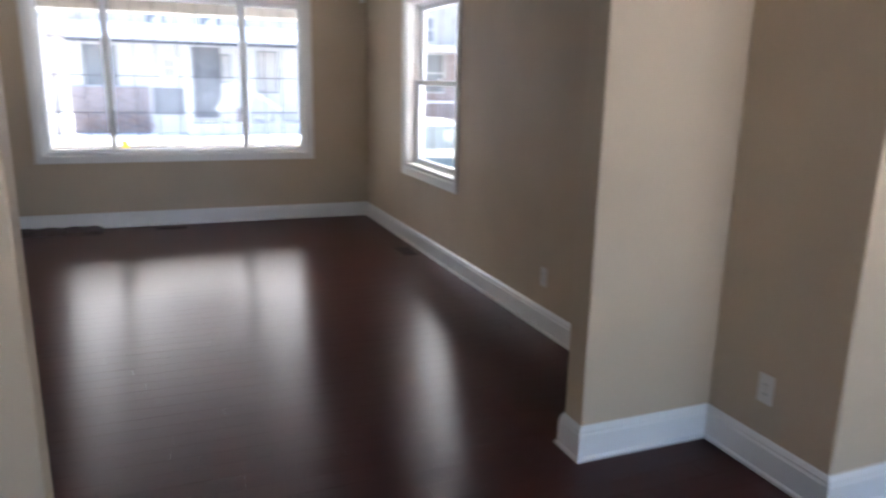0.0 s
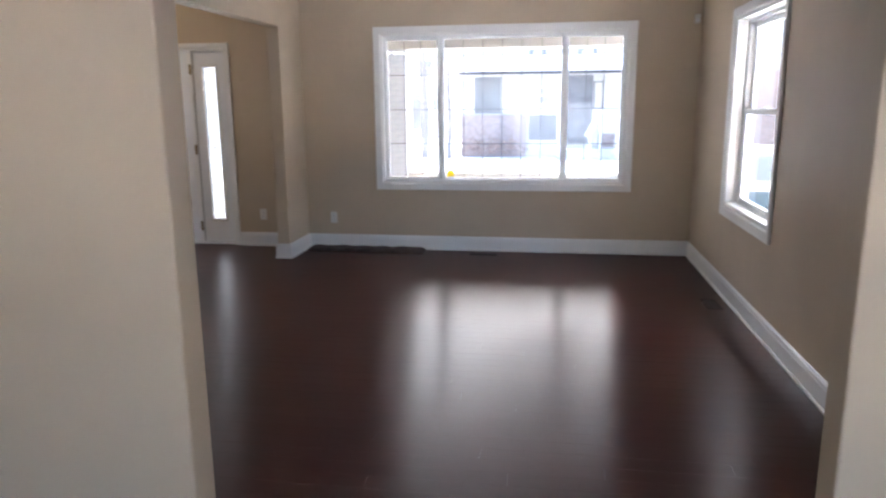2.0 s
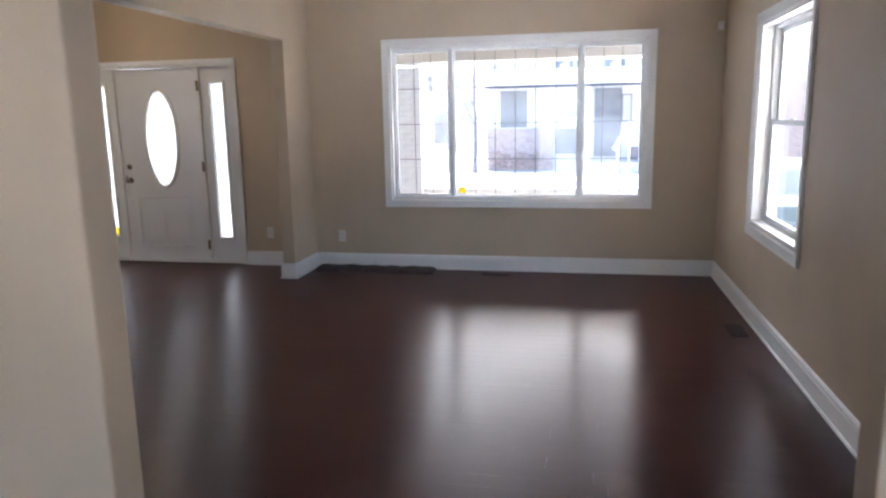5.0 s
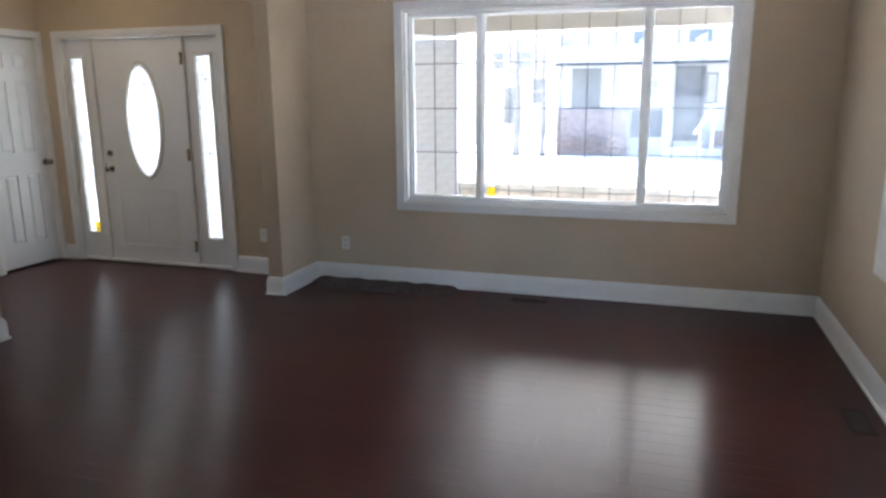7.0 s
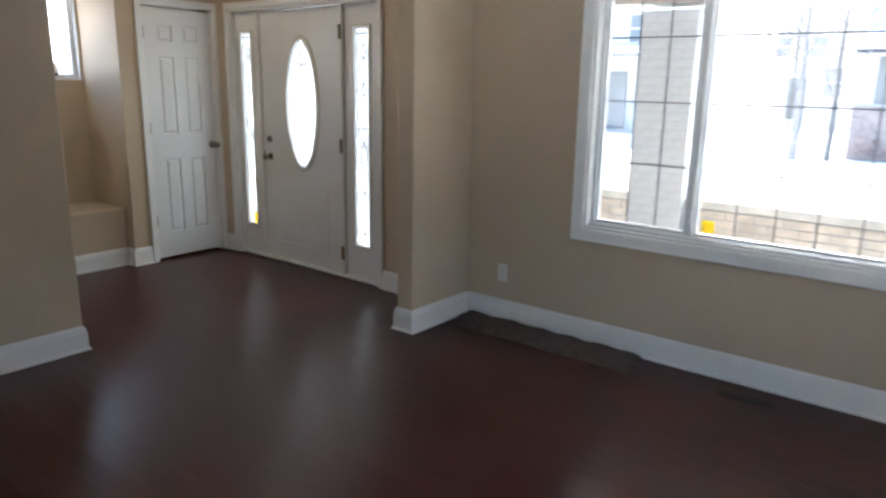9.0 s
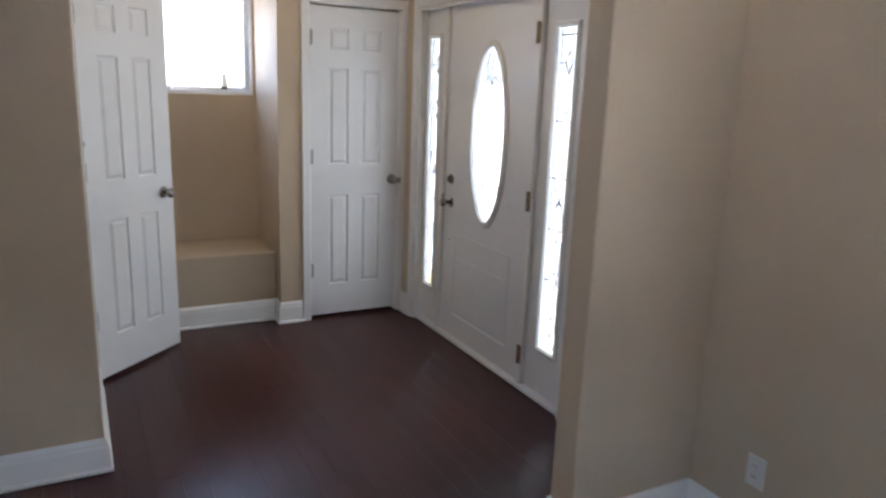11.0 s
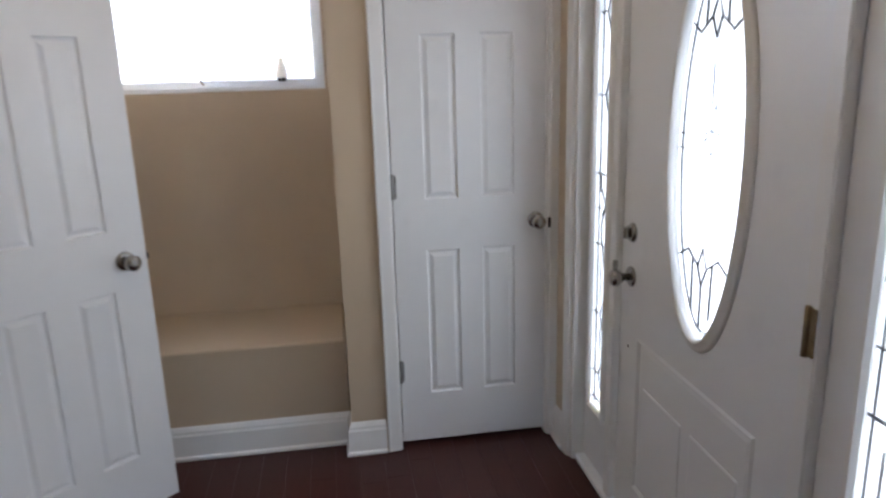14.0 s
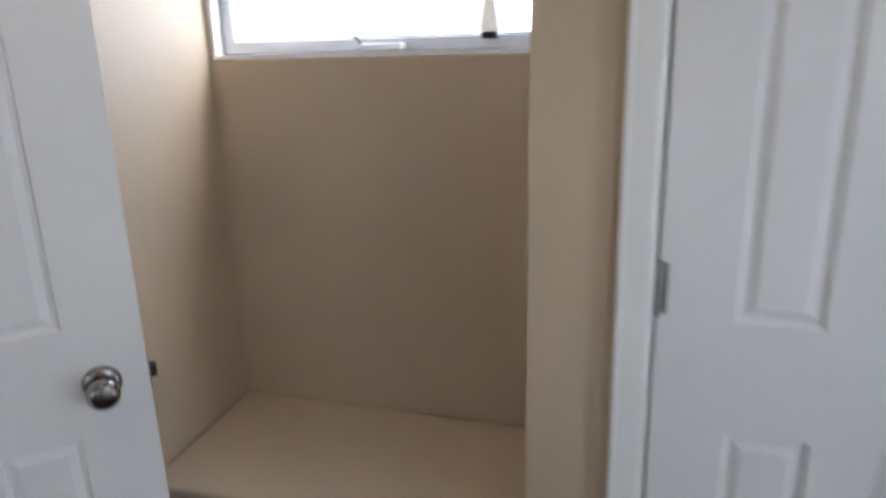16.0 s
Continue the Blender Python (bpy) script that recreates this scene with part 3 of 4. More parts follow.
zc = OVAL[1] + 0.03
for side_sign in (-1, 1):
    for dz in (-0.03, 0.01):
        came(oval_pane, [(OVAL[0] + side_sign * oval_half(zc + dz), zc + dz), (OVAL[0] + side_sign * (oval_half(zc + dz) - 0.024), zc + dz)])
    came(oval_pane, [(side_sign * 0.02, zc + 0.075), (side_sign * 0.022, zc + 0.125)], 0.0012)
came(oval_pane, [(0, zc + 0.09), (0, zc + 0.15), (0, zc + 0.19)], 0.0016)
rnd = random.Random(4)
for i in range(16):
    a, r = rnd.uniform(0, 6.28), rnd.uniform(0.015, 0.075)
    x, z = r * math.cos(a), zc + 1.2 * r * math.sin(a)
    part("bevel_gem", moved(lathe([(0.0015, -0.0015), (0.0036, 0), (0.0015, 0.0015)], 6), pose(x, CAME_Y, z, 90, 0, 0)), CAME, oval_pane)

# lock set of the entry door
dead = part("deadbolt", moved(lathe([(0.031, 0), (0.031, 0.006), (0.026, 0.012), (0.012, 0.014)], 24), pose(-0.395, 0.047, 1.03, 90, 0, 0)), NICKEL, slab, "satin nickel deadbolt")
part("thumb_turn", boxm(-0.40, -0.39, 0.015, 0.035, 1.012, 1.048, 0.003), NICKEL, dead)
knob_parts(slab, -0.395, 0.885, 0.047, 0.066)
bar(slab, "knob_latch", -0.412, -0.404, -0.012, 0.004, 0.905, 0.94, STEEL, 0.002)
part("stop_hole", moved(lathe([(0.005, -0.001), (0.005, 0.001)], 10), pose(-0.40, 0.047, 0.645, 90, 0, 0)), SLOT, slab)
BRASS = plain("aged_brass", (0.27, 0.2, 0.12), 0.5, 1.0, var=0.15)
for z in (1.86, 1.03, 0.2):
    h = part("hinge", boxm(SL1 + 0.026, SL1 + 0.048, 0.017, 0.0215, z - 0.05, z + 0.05, 0.001), BRASS, slab, "aged brass hinge")
    part("hinge_pin", moved(lathe([(0.007, -0.052), (0.007, 0.052)], 10), pose(SL1 + 0.026, 0.0165, z)), BRASS, h)


def sidelight(xa, xb, ga, gb):
    """A fixed white panel with a tall leaded glass."""
    p = part("sidelight", wall_mesh("y", 0.05, 0.09, xa, xb, 0.03, 2.048, [(ga, gb, 0.262, 1.90)], 0), DOORW, entry, "white sidelight panel")
    part("sidelight_frame", sweep([(-0.022, 0.0), (-0.022, 0.006), (-0.014, 0.016), (-0.004, 0.016), (0.006, 0.006), (0.006, -0.012), (0, -0.012)], [(ga, 0.05, 0.262), (ga, 0.05, 1.90), (gb, 0.05, 1.90), (gb, 0.05, 0.262)], closed=True, up=(0, -1, 0)), WHITE, p)
    g = part("pane", pane_mesh(ga - 0.004, gb + 0.004, 0.258, 1.904, 0.07), OBSCURE, p, "textured leaded glass")
    g.visible_shadow = False
    a, b, m = ga + 0.024, gb - 0.024, (ga + gb) / 2
    for x in (a, b):
        came(g, [(x, 0.27), (x, 1.892)], 0.002)
    for z in (1.845, 1.17, 0.913, 0.305):
        came(g, [(ga, z), (gb, z)])
    for z in (1.718, 1.445, 0.652, 0.412):
        came(g, [(ga, z), (m - 0.026, z)])
        came(g, [(m + 0.026, z), (gb, z)])
        came(g, [(m, z - 0.055), (m + 0.026, z), (m, z + 0.055), (m - 0.026, z), (m, z - 0.055)])
    z = 1.045
    for s in (-1, 1):
        came(g, [(m + s * 0.05, 1.17), (m + s * 0.045, 1.12), (m + s * 0.012, z + 0.035), (m - s * 0.03, z - 0.02)], 0.0024)
        came(g, [(m, z + 0.02), (m + s * 0.035, z - 0.06), (m + s * 0.03, z - 0.11), (m, 0.913 - 0.07)], 0.0024)
        came(g, [(m + s * 0.03, 0.86), (m + s * 0.03, 0.69)], 0.002)
    came(g, [(ga, z), (gb, z)], 0.002)
    for s in (-1, 1):
        came(g, [(m + s * 0.02, 0.60), (m + s * 0.02, 0.46)], 0.002)
    return g


sidelight(UL + 0.021, SL0 - 0.052, -4.732 + 3.985, -4.568 + 3.985)
sidelight(SL1 + 0.052, UR - 0.021, -3.388 + 3.985, -3.21 + 3.985)
solid("sticker", boxm(-4.665, -4.575, FRONT + 0.0665, FRONT + 0.0685, 0.27, 0.37), YELLOW, "yellow paper sticker on the sidelight glass", "sticker")

back = thing("window_4", "wide white window of the rear room", "window", (0, -3.0, 0), 180, SET)
part("window_frame", ring_mesh(-BACKWIN[1], -BACKWIN[0], BACKWIN[2], BACKWIN[3], 0.06, 0.04, 0.12, 0.004), VINYL, back)
for x in (-2.4, -1.35):
    bar(back, "mullion", x - 0.03, x + 0.03, 0.04, 0.12, BACKWIN[2] + 0.06, BACKWIN[3] - 0.06, VINYL, 0.004)
add_pane(back, -BACKWIN[1] + 0.06, -BACKWIN[0] - 0.06, BACKWIN[2] + 0.06, BACKWIN[3] - 0.06, 0.08)

# ---- small fixtures ----
def outlet(at, rz, label):
    """A duplex outlet, its face towards -y before it is turned."""
    o = thing("outlet", label, "outlet", at, rz)
    part("cover_plate", boxm(-0.036, 0.036, -0.006, -0.0005, -0.058, 0.058, 0.003, 2), PLATE, o)
    for z in (-0.02, 0.02):
        s = part("socket", boxm(-0.017, 0.017, -0.008, -0.0062, z - 0.014, z + 0.014, 0.0008), PLATE, o)
        for x in (-0.006, 0.006):
            part("slot", boxm(x - 0.0012, x + 0.0012, -0.0088, -0.0081, z - 0.004, z + 0.006), SLOT, s)
    part("screw", moved(lathe([(0.003, 0), (0.002, 0.0012)], 8), pose(0, -0.006, 0, 90, 0, 0)), STEEL, o)
    return o


outlet((-1.99, FRONT, 0.325), 0, "white wall outlet below the front window")
outlet((-2.775, FRONT, 0.345), 0, "white wall outlet beside the entry door")
o = outlet((0, 0, 0), 0, "white wall outlet on the side wall")
o.matrix_basis = RIGHT_FRAME @ pose(0, -3.85, 0.33, 0, 0, -90)
outlet((1.665, 2.0, 0.335), -90, "white wall outlet on the thick wall end")
outlet((-4.06, 5.503, 0.30), 180, "white wall outlet beside the open closet door")

sw = thing("light_switch", "white double light switch on the entry wall", "light switch", (-3.855, 5.503, 1.30), 180)
part("cover_plate", boxm(-0.06, 0.06, -0.006, -0.0005, -0.06, 0.06, 0.003, 2), PLATE, sw)
for x in (-0.023, 0.023):
    t = part("toggle_well", boxm(x - 0.007, x + 0.007, -0.007, -0.0062, -0.013, 0.013), PLATE, sw)
    part("toggle", moved(boxm(-0.004, 0.004, -0.014, 0.0, -0.009, 0.009, 0.002), pose(x, -0.0072, 0.003, 25, 0, 0)), PLATE, t)

sens = thing("alarm_sensor", "small white alarm sensor high in the corner", "sensor", (1.565, FRONT, 2.235))
part("body", boxm(-0.024, 0.024, -0.04, -0.001, -0.038, 0.038, 0.008, 2), PLATE, sens)
part("lens", boxm(-0.016, 0.016, -0.044, -0.0405, -0.028, 0.0, 0.0015), VINYL, sens)


def register(at, rz, w, d, label):
    """A louvred floor register lying in the floor."""
    r = thing("floor_register", label, "floor register", at, rz)
    part("frame", bevel_sharp(wall_mesh("y", -d / 2, d / 2, -w / 2, w / 2, 0, 0.006, (), 0), 0.002, 1), BRONZE, r)
    n = 12
    for i in range(n):
        x = -w / 2 + 0.025 + (w - 0.05) * (i + 0.5) / n
        part("slot", boxm(x - 0.005, x + 0.005, -d / 2 + 0.018, d / 2 - 0.018, 0.0062, 0.0072), SLOT, r)
    return r


register((1.478, 5.76, 0.001), 90, 0.27, 0.115, "dark bronze floor register beside the side wall")
register((-0.39, 7.31, 0.001), 0, 0.27, 0.065, "dark bronze floor register below the front window")


def floor_mat(x0, x1, y0, y1, h):
    """A low soft strip with rounded, slightly ragged edges."""
    nx, ny = 60, 12
    bm = bmesh.new()
    grid = []
    for i in range(nx + 1):
        row = []
        for j in range(ny + 1):
            u, v = i / nx, j / ny
            wob = 0.014 * noise.noise((u * 9, 3.1, 0)) + 0.006 * noise.noise((u * 31, 8, 0))
            front = y0 + wob + max(0, 0.05 - u) * 1.6
            y = front + (y1 - front) * v
            edge = min(1.0, min(u * 30, (1 - u) * 30), min(v * 5, (1 - v) * 9 + 0.35))
            z = h * math.sqrt(max(0.0, edge)) * (0.82 + 0.25 * noise.noise((u * 12, v * 3, 2)))
            row.append(bm.verts.new((x0 + (x1 - x0) * u + 0.008 * noise.noise((v * 6, u * 3, 5)), y, max(0.001, z))))
        grid.append(row)
    for i in range(nx):
        for j in range(ny):
            bm.faces.new([grid[i][j], grid[i + 1][j], grid[i + 1][j + 1], grid[i][j + 1]]).smooth = True
    low = [grid[i][0] for i in range(nx + 1)] + [grid[nx][j] for j in range(1, ny + 1)] + [grid[i][ny] for i in range(nx - 1, -1, -1)] + [grid[0][j] for j in range(ny - 1, 0, -1)]
    down = [bm.verts.new((v.co.x, v.co.y, 0.0008)) for v in low]
    for k in range(len(low)):
        l = (k + 1) % len(low)
        bm.faces.new([low[l], low[k], down[k], down[l]])
    return bm


solid("floor_mat", floor_mat(-2.235, -1.0, 7.225, 7.466, 0.045), MAT, "dark grey-brown felt mat lying along the white baseboard", "mat")

# unseen ceiling light, added for the warm glow on the entry walls
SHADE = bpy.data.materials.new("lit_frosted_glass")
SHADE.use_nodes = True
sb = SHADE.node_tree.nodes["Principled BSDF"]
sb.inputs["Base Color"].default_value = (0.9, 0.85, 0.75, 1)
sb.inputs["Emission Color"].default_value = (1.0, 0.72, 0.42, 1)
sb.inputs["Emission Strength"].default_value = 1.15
lampt = thing("ceiling_light", "unseen frosted dome light added for the warm glow above the entry", "ceiling light", (-3.9, 6.5, CEILING))
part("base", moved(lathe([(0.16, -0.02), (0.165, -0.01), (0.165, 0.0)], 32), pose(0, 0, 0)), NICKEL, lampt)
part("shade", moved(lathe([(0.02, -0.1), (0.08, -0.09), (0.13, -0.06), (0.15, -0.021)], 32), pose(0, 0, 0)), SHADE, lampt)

# ---- outside ----
SNOW = plain("snow", (0.72, 0.74, 0.77), 0.7, var=0.06, scale=0.9, relief=0.5)
SLUSH = plain("wet_road", (0.16, 0.16, 0.17), 0.5, var=0.35, scale=0.8)
SIDING = plain("white_siding", (0.46, 0.45, 0.425), 0.6, var=0.05, scale=3)
PALE = plain("pale_cream_siding", (0.36, 0.34, 0.305), 0.6, var=0.06, scale=3)
BEIGE = plain("beige_siding", (0.26, 0.247, 0.23), 0.6, var=0.06, scale=3)
BRICKP = plain("pale_brick", (0.345, 0.365, 0.4), 0.8, var=0.09, scale=9)
BRICKR = plain("red_brown_brick", (0.29, 0.235, 0.215), 0.8, var=0.25, scale=7)
# near-black eave colour: the shadow under the roof edge is put into it
EAVE_SHADE = plain("eave_edge_shade", (0.06, 0.06, 0.063), 0.85, var=0.3, scale=4)
DARKGLASS = plain("dark_window_glass", (0.17, 0.18, 0.185), 0.1, var=0.2, scale=1, relief=0)
# dark door colour, also painted for the shade inside the low opening
SHADED = plain("dark_door_and_opening_shade", (0.16, 0.162, 0.165), 0.85, var=0.2, scale=2)
STONE = plain("concrete_cap", (0.42, 0.42, 0.41), 0.8, var=0.12, scale=6)
BARK = plain("tree_bark", (0.2, 0.19, 0.18), 0.9, var=0.3, scale=12)
CARPAINT = plain("dark_car_paint", (0.06, 0.085, 0.09), 0.45, 0.0, var=0.1, scale=3, relief=0)
RUBBER = plain("tyre_rubber", (0.02, 0.02, 0.02), 0.8)

BRICKT = plain("tan_brick", (0.47, 0.435, 0.4), 0.85, var=0.25, scale=6)
MORTAR = plain("mortar", (0.315, 0.335, 0.37), 0.9, var=0.1, scale=20)

GROUND = -0.75
bm = bmesh.new()
vs = [bm.verts.new(p) for p in ((-900, -900, GROUND), (900, -900, GROUND), (900, 900, GROUND), (-900, 900, GROUND))]
bm.faces.new(vs)
solid("ground", bm, SNOW, "snow covered ground reaching to the horizon", "ground", SET)
solid("road", boxm(-90, 90, 17.0, 23.5, GROUND + 0.002, GROUND + 0.02), SLUSH, "wet road between snow banks", "road", SET)
for y0, y1 in ((15.8, 16.9), (23.6, 24.6)):
    bm, n = bmesh.new(), 120
    rows = []
    for i in range(n + 1):
        x = -60 + 120 * i / n
        hgt = 0.32 + 0.16 * noise.noise((x * 0.7, y0, 0))
        rows.append([bm.verts.new((x, y, GROUND + z)) for y, z in ((y0 - 0.3, 0.003), (y0 + 0.25, hgt * 0.8), ((y0 + y1) / 2, hgt), (y1 - 0.2, hgt * 0.7), (y1 + 0.3, 0.003))])
    for a, b in zip(rows, rows[1:]):
        for k in range(4):
            bm.faces.new([a[k], b[k], b[k + 1], a[k + 1]]).smooth = True
    solid("snow_bank", bm, SNOW, "ploughed snow bank along the road", "snow bank", "stuff")

# porch
solid("porch_floor", boxm(-6.0, 2.9, 7.69, 10.25, GROUND + 0.001, -0.1, 0.01), STONE, "concrete porch floor in front of the house", "porch", SET)
solid("porch_ceiling", boxm(-6.0, 2.9, 7.69, 10.25, 2.56, 2.7), SIDING, "white boarded porch ceiling", "porch ceiling", SET)
solid("porch_beam", boxm(-6.0, 2.9, 9.74, 10.16, 2.18, 2.555, 0.01), BEIGE, "beige porch beam on pale brick columns", "beam", SET)


def parapet(x0, x1):
    p = thing("porch_wall", "low tan brick porch wall with a concrete cap", "porch wall", ((x0 + x1) / 2, 9.95, -0.1))
    w = (x1 - x0) / 2
    bed = part("wall", boxm(-w, w, -0.09, 0.1, 0.0, 0.6), MORTAR, p)
    bm, z, j = bmesh.new(), 0.006, 0
    while z < 0.56:
        x = -w - (0.115 if j % 2 else 0.0)
        while x < w:
            a, b = max(x, -w), min(x + 0.22, w)
            if b - a > 0.03:
                add_box(bm, a, b, -0.102, -0.088, z, z + 0.064)
            x += 0.231
        z += 0.0735
        j += 1
    tagged(part("brick_courses", bm, BRICKT, bed), kind="stuff")
    part("cap", boxm(-w, w, -0.15, 0.15, 0.602, 0.68, 0.01), STONE, p, "concrete cap")


def column(x):
    c = thing("porch_column", "square pale brick porch column", "column", (x, 9.95, -0.099), group="porch columns")
    part("core", boxm(-0.235, 0.235, -0.205, 0.205, 0, 2.22), MORTAR, c)
    brick = mesh_of(boxm(-0.112, 0.112, -0.012, 0.012, -0.032, 0.032), "brick", BRICKP)
    for j in range(30):
        z = 0.037 + j * 0.0735
        for k in range(2 + j % 2):
            if j % 2:
                cx, sx = (-0.1785, 0.0, 0.1785)[k], (0.5, 1.0, 0.5)[k]
            else:
                cx, sx = (-0.119, 0.119)[k], 1.0
            for m in (pose(cx, -0.2, z), pose(cx, 0.2, z), pose(-0.23, cx * 0.86, z, 0, 0, 90), pose(0.23, cx * 0.86, z, 0, 0, 90)):
                b = new("brick", brick)
                b.parent = c
                b.matrix_basis = m @ Matrix.Diagonal((sx, 1, 1, 1))
    return c


first = column(-1.91)
for x in (2.3, -5.4):
    copy_thing(first, pose(x, 9.95, -0.099))
parapet(-1.665, 2.04)
parapet(-5.14, -2.155)

pl = thing("porch_light", "white glass porch ceiling light", "porch light", (-0.33, 8.7, 2.56))
part("base", lathe([(0.1, -0.03), (0.11, -0.02), (0.11, -0.001)], 24), VINYL, pl)
part("shade", lathe([(0.02, -0.26), (0.06, -0.24), (0.14, -0.17), (0.16, -0.11), (0.12, -0.05), (0.09, -0.031)], 24), VINYL, pl, "white glass shade")


def house_window(parent, x, z, w, h, y, trim=SIDING):
    wd = part("window", boxm(x - w / 2 - 0.08, x + w / 2 + 0.08, y - 0.06, y, z - h / 2 - 0.08, z + h / 2 + 0.08), trim, parent)
    part("pane", boxm(x - w / 2, x + w / 2, y - 0.075, y - 0.061, z - h / 2, z + h / 2), DARKGLASS, wd)
    part("frame", boxm(x - w / 2, x + w / 2, y - 0.09, y - 0.076, z - 0.03, z + 0.03), trim, wd)


def gable(x0, x1, y0, y1, z0, rise, over=0.4):
    bm = bmesh.new()
    xa, xb, ya, yb, m = x0 - over, x1 + over, y0 - over, y1 + over, (x0 + x1) / 2
    lo = [(xa, z0), (m, z0 + rise), (xb, z0), (xb, z0 - 0.2), (m, z0 + rise - 0.2), (xa, z0 - 0.2)]
    f = [bm.verts.new((x, ya, z)) for x, z in lo]
    b = [bm.verts.new((x, yb, z)) for x, z in lo]
    bm.faces.new(f)
    bm.faces.new(b[::-1])
    for i in range(6):
        bm.faces.new([f[i], f[(i + 1) % 6], b[(i + 1) % 6], b[i]])
    bmesh.ops.recalc_face_normals(bm, faces=bm.faces)
    return bm


def house(x0, x1, y, wallmat, lowmat, label, porch=True):
    hs = thing("house", label, "house", ((x0 + x1) / 2, y, GROUND), group="houses across the road")
    w = (x1 - x0) / 2
    part("lower_wall", boxm(-w, w, 0, 8, 0, 3.35), lowmat, hs)
    part("upper_wall", boxm(-w + 0.01, w - 0.01, 0.01, 7.99, 3.351, 6.3), wallmat, hs)
    part("roof", gable(-w, w, 0, 8, 6.45, 2.6), SNOW, hs, "snow covered gable roof")
    for x in (-w * 0.5, w * 0.12, w * 0.45):
        house_window(hs, x, 4.35, 0.8, 1.0, 0)
    house_window(hs, -w * 0.45, 2.5, 1.3, 1.6, 0)
    house_window(hs, w * 0.62, 2.5, 0.9, 1.5, 0)
    part("door", boxm(w * 0.2, w * 0.2 + 0.95, -0.05, -0.001, 0.55, 2.75), DARKGLASS, hs, "dark front door")
    if porch:
        part("porch_roof", boxm(-w * 0.75, w * 0.8, -2.3, -0.002, 3.36, 3.6, 0.02), SIDING, hs, "white porch roof")
        for x in (-w * 0.7, -w * 0.02, w * 0.34, w * 0.75):
            part("porch_post", boxm(x - 0.1, x + 0.1, -2.2, -2.0, 0.5, 3.355, 0.02), SIDING, hs)
        part("porch_deck", boxm(-w * 0.75, w * 0.8, -2.3, -0.003, 0, 0.5), lowmat, hs)
        part("porch_rail", boxm(-w * 0.7, -w * 0.02, -2.15, -2.05, 1.25, 1.35), SIDING, hs)
    return hs


def curtained_window(parent, x, z, w, h):
    """An upper window in a dark frame with a pale curtain drawn half across it."""
    wd = part("window", ring_mesh(x - w / 2, x + w / 2, z - h / 2, z + h / 2, 0.06, -0.06, -0.001, 0), SIDING, parent)
    part("pane", boxm(x - w / 2 + 0.06, x + w / 2 - 0.06, -0.03, -0.012, z - h / 2 + 0.06, z + h / 2 - 0.06), DARKGLASS, wd)
    bm, n = bmesh.new(), 14
    rows = []
    for i in range(n + 1):
        k = i / n
        u = x - w * 0.18 + w * 0.42 * k
        rows.append([bm.verts.new((u, -0.045 + 0.008 * math.sin(k * 26), zz)) for zz in (z - h / 2 + 0.06, z + h * (0.02 + 0.3 * k))])
    for p, q in zip(rows, rows[1:]):
        bm.faces.new([p[0], q[0], q[1], p[1]])
    part("curtain", bm, SIDING, wd, "pale drawn curtain")


def brick_panel(parent, x0, x1, z0, z1, y):
    """A weathered brick face: joined courses of single bricks before a mortar bed."""
    bed = part("brick_base", boxm(x0, x1, y, -0.002, z0, z1), MORTAR, parent, "weathered brick base")
    bm, r, z, j = bmesh.new(), random.Random(9), z0 + 0.01, 0
    while z < z1 - 0.06:
        x = x0 + (0.01 if j % 2 else -0.1)
        while x < x1:
            a, b = max(x, x0), min(x + 0.21, x1)
            if b - a > 0.03:
                add_box(bm, a, b, y - 0.012 - r.uniform(0, 0.006), y - 0.001, z, z + 0.065)
            x += 0.222
        z += 0.077
        j += 1
    tagged(part("brick_courses", bm, BRICKR, bed), kind="stuff")


hs = thing("house", "cream two-storey house with snowy porch roof, dark door and brick base", "house", (0, 30.0, GROUND), group="houses across the road")
part("lower_wall", boxm(-3.6, 5.4, 0, 8, 0, 3.65), SIDING, hs)
part("upper_wall", boxm(-3.59, 5.39, 0.01, 7.99, 3.652, 6.3), PALE, hs)
part("roof", gable(-3.6, 5.4, 0, 8, 6.45, 2.8), SNOW, hs, "snow covered gable roof")
brick_panel(hs, -3.58, -0.86, 0.02, 1.78, -0.1)
brick_panel(hs, 2.05, 2.95, 0.02, 0.95, -0.1)
big = part("window", ring_mesh(-3.08, -1.88, 1.72, 3.3, 0.05, -0.07, -0.001, 0), SIDING, hs)
part("pane", boxm(-3.03, -1.93, -0.04, -0.012, 1.77, 3.25), DARKGLASS, big)
small = part("window", ring_mesh(-0.42, 0.2, 2.1, 2.85, 0.07, -0.06, -0.001, 0), VINYL, hs)
# matte cream on the pane stands in for reflected snow
part("pane", boxm(-0.35, 0.13, -0.04, -0.012, 2.17, 2.78), PALE, small, "pale pane with the snow's reflection painted in its colour")
part("glazing_bar", boxm(-0.35, 0.13, -0.055, -0.041, 2.46, 2.49), VINYL, small)
for x, w in ((-0.47, 0.84), (1.5, 0.92)):
    curtained_window(hs, x, 4.2, w, 0.8)
# flat box, no real hole: its dark colour stands for the opening's shade
part("cellar_shade", boxm(-0.76, 0.36, -0.09, -0.001, 0.7, 1.7), SHADED, hs, "dark box coloured as the shade of the low opening under the porch")
door = part("door", boxm(0.74, 1.78, -0.08, -0.001, 0.58, 3.27), SHADED, hs, "dark tall front door")
part("door_panel", boxm(0.86, 1.66, -0.095, -0.081, 0.75, 1.75, 0.008), SHADED, door)
part("door_panel", boxm(0.86, 1.66, -0.095, -0.081, 1.9, 3.1, 0.008), SHADED, door)
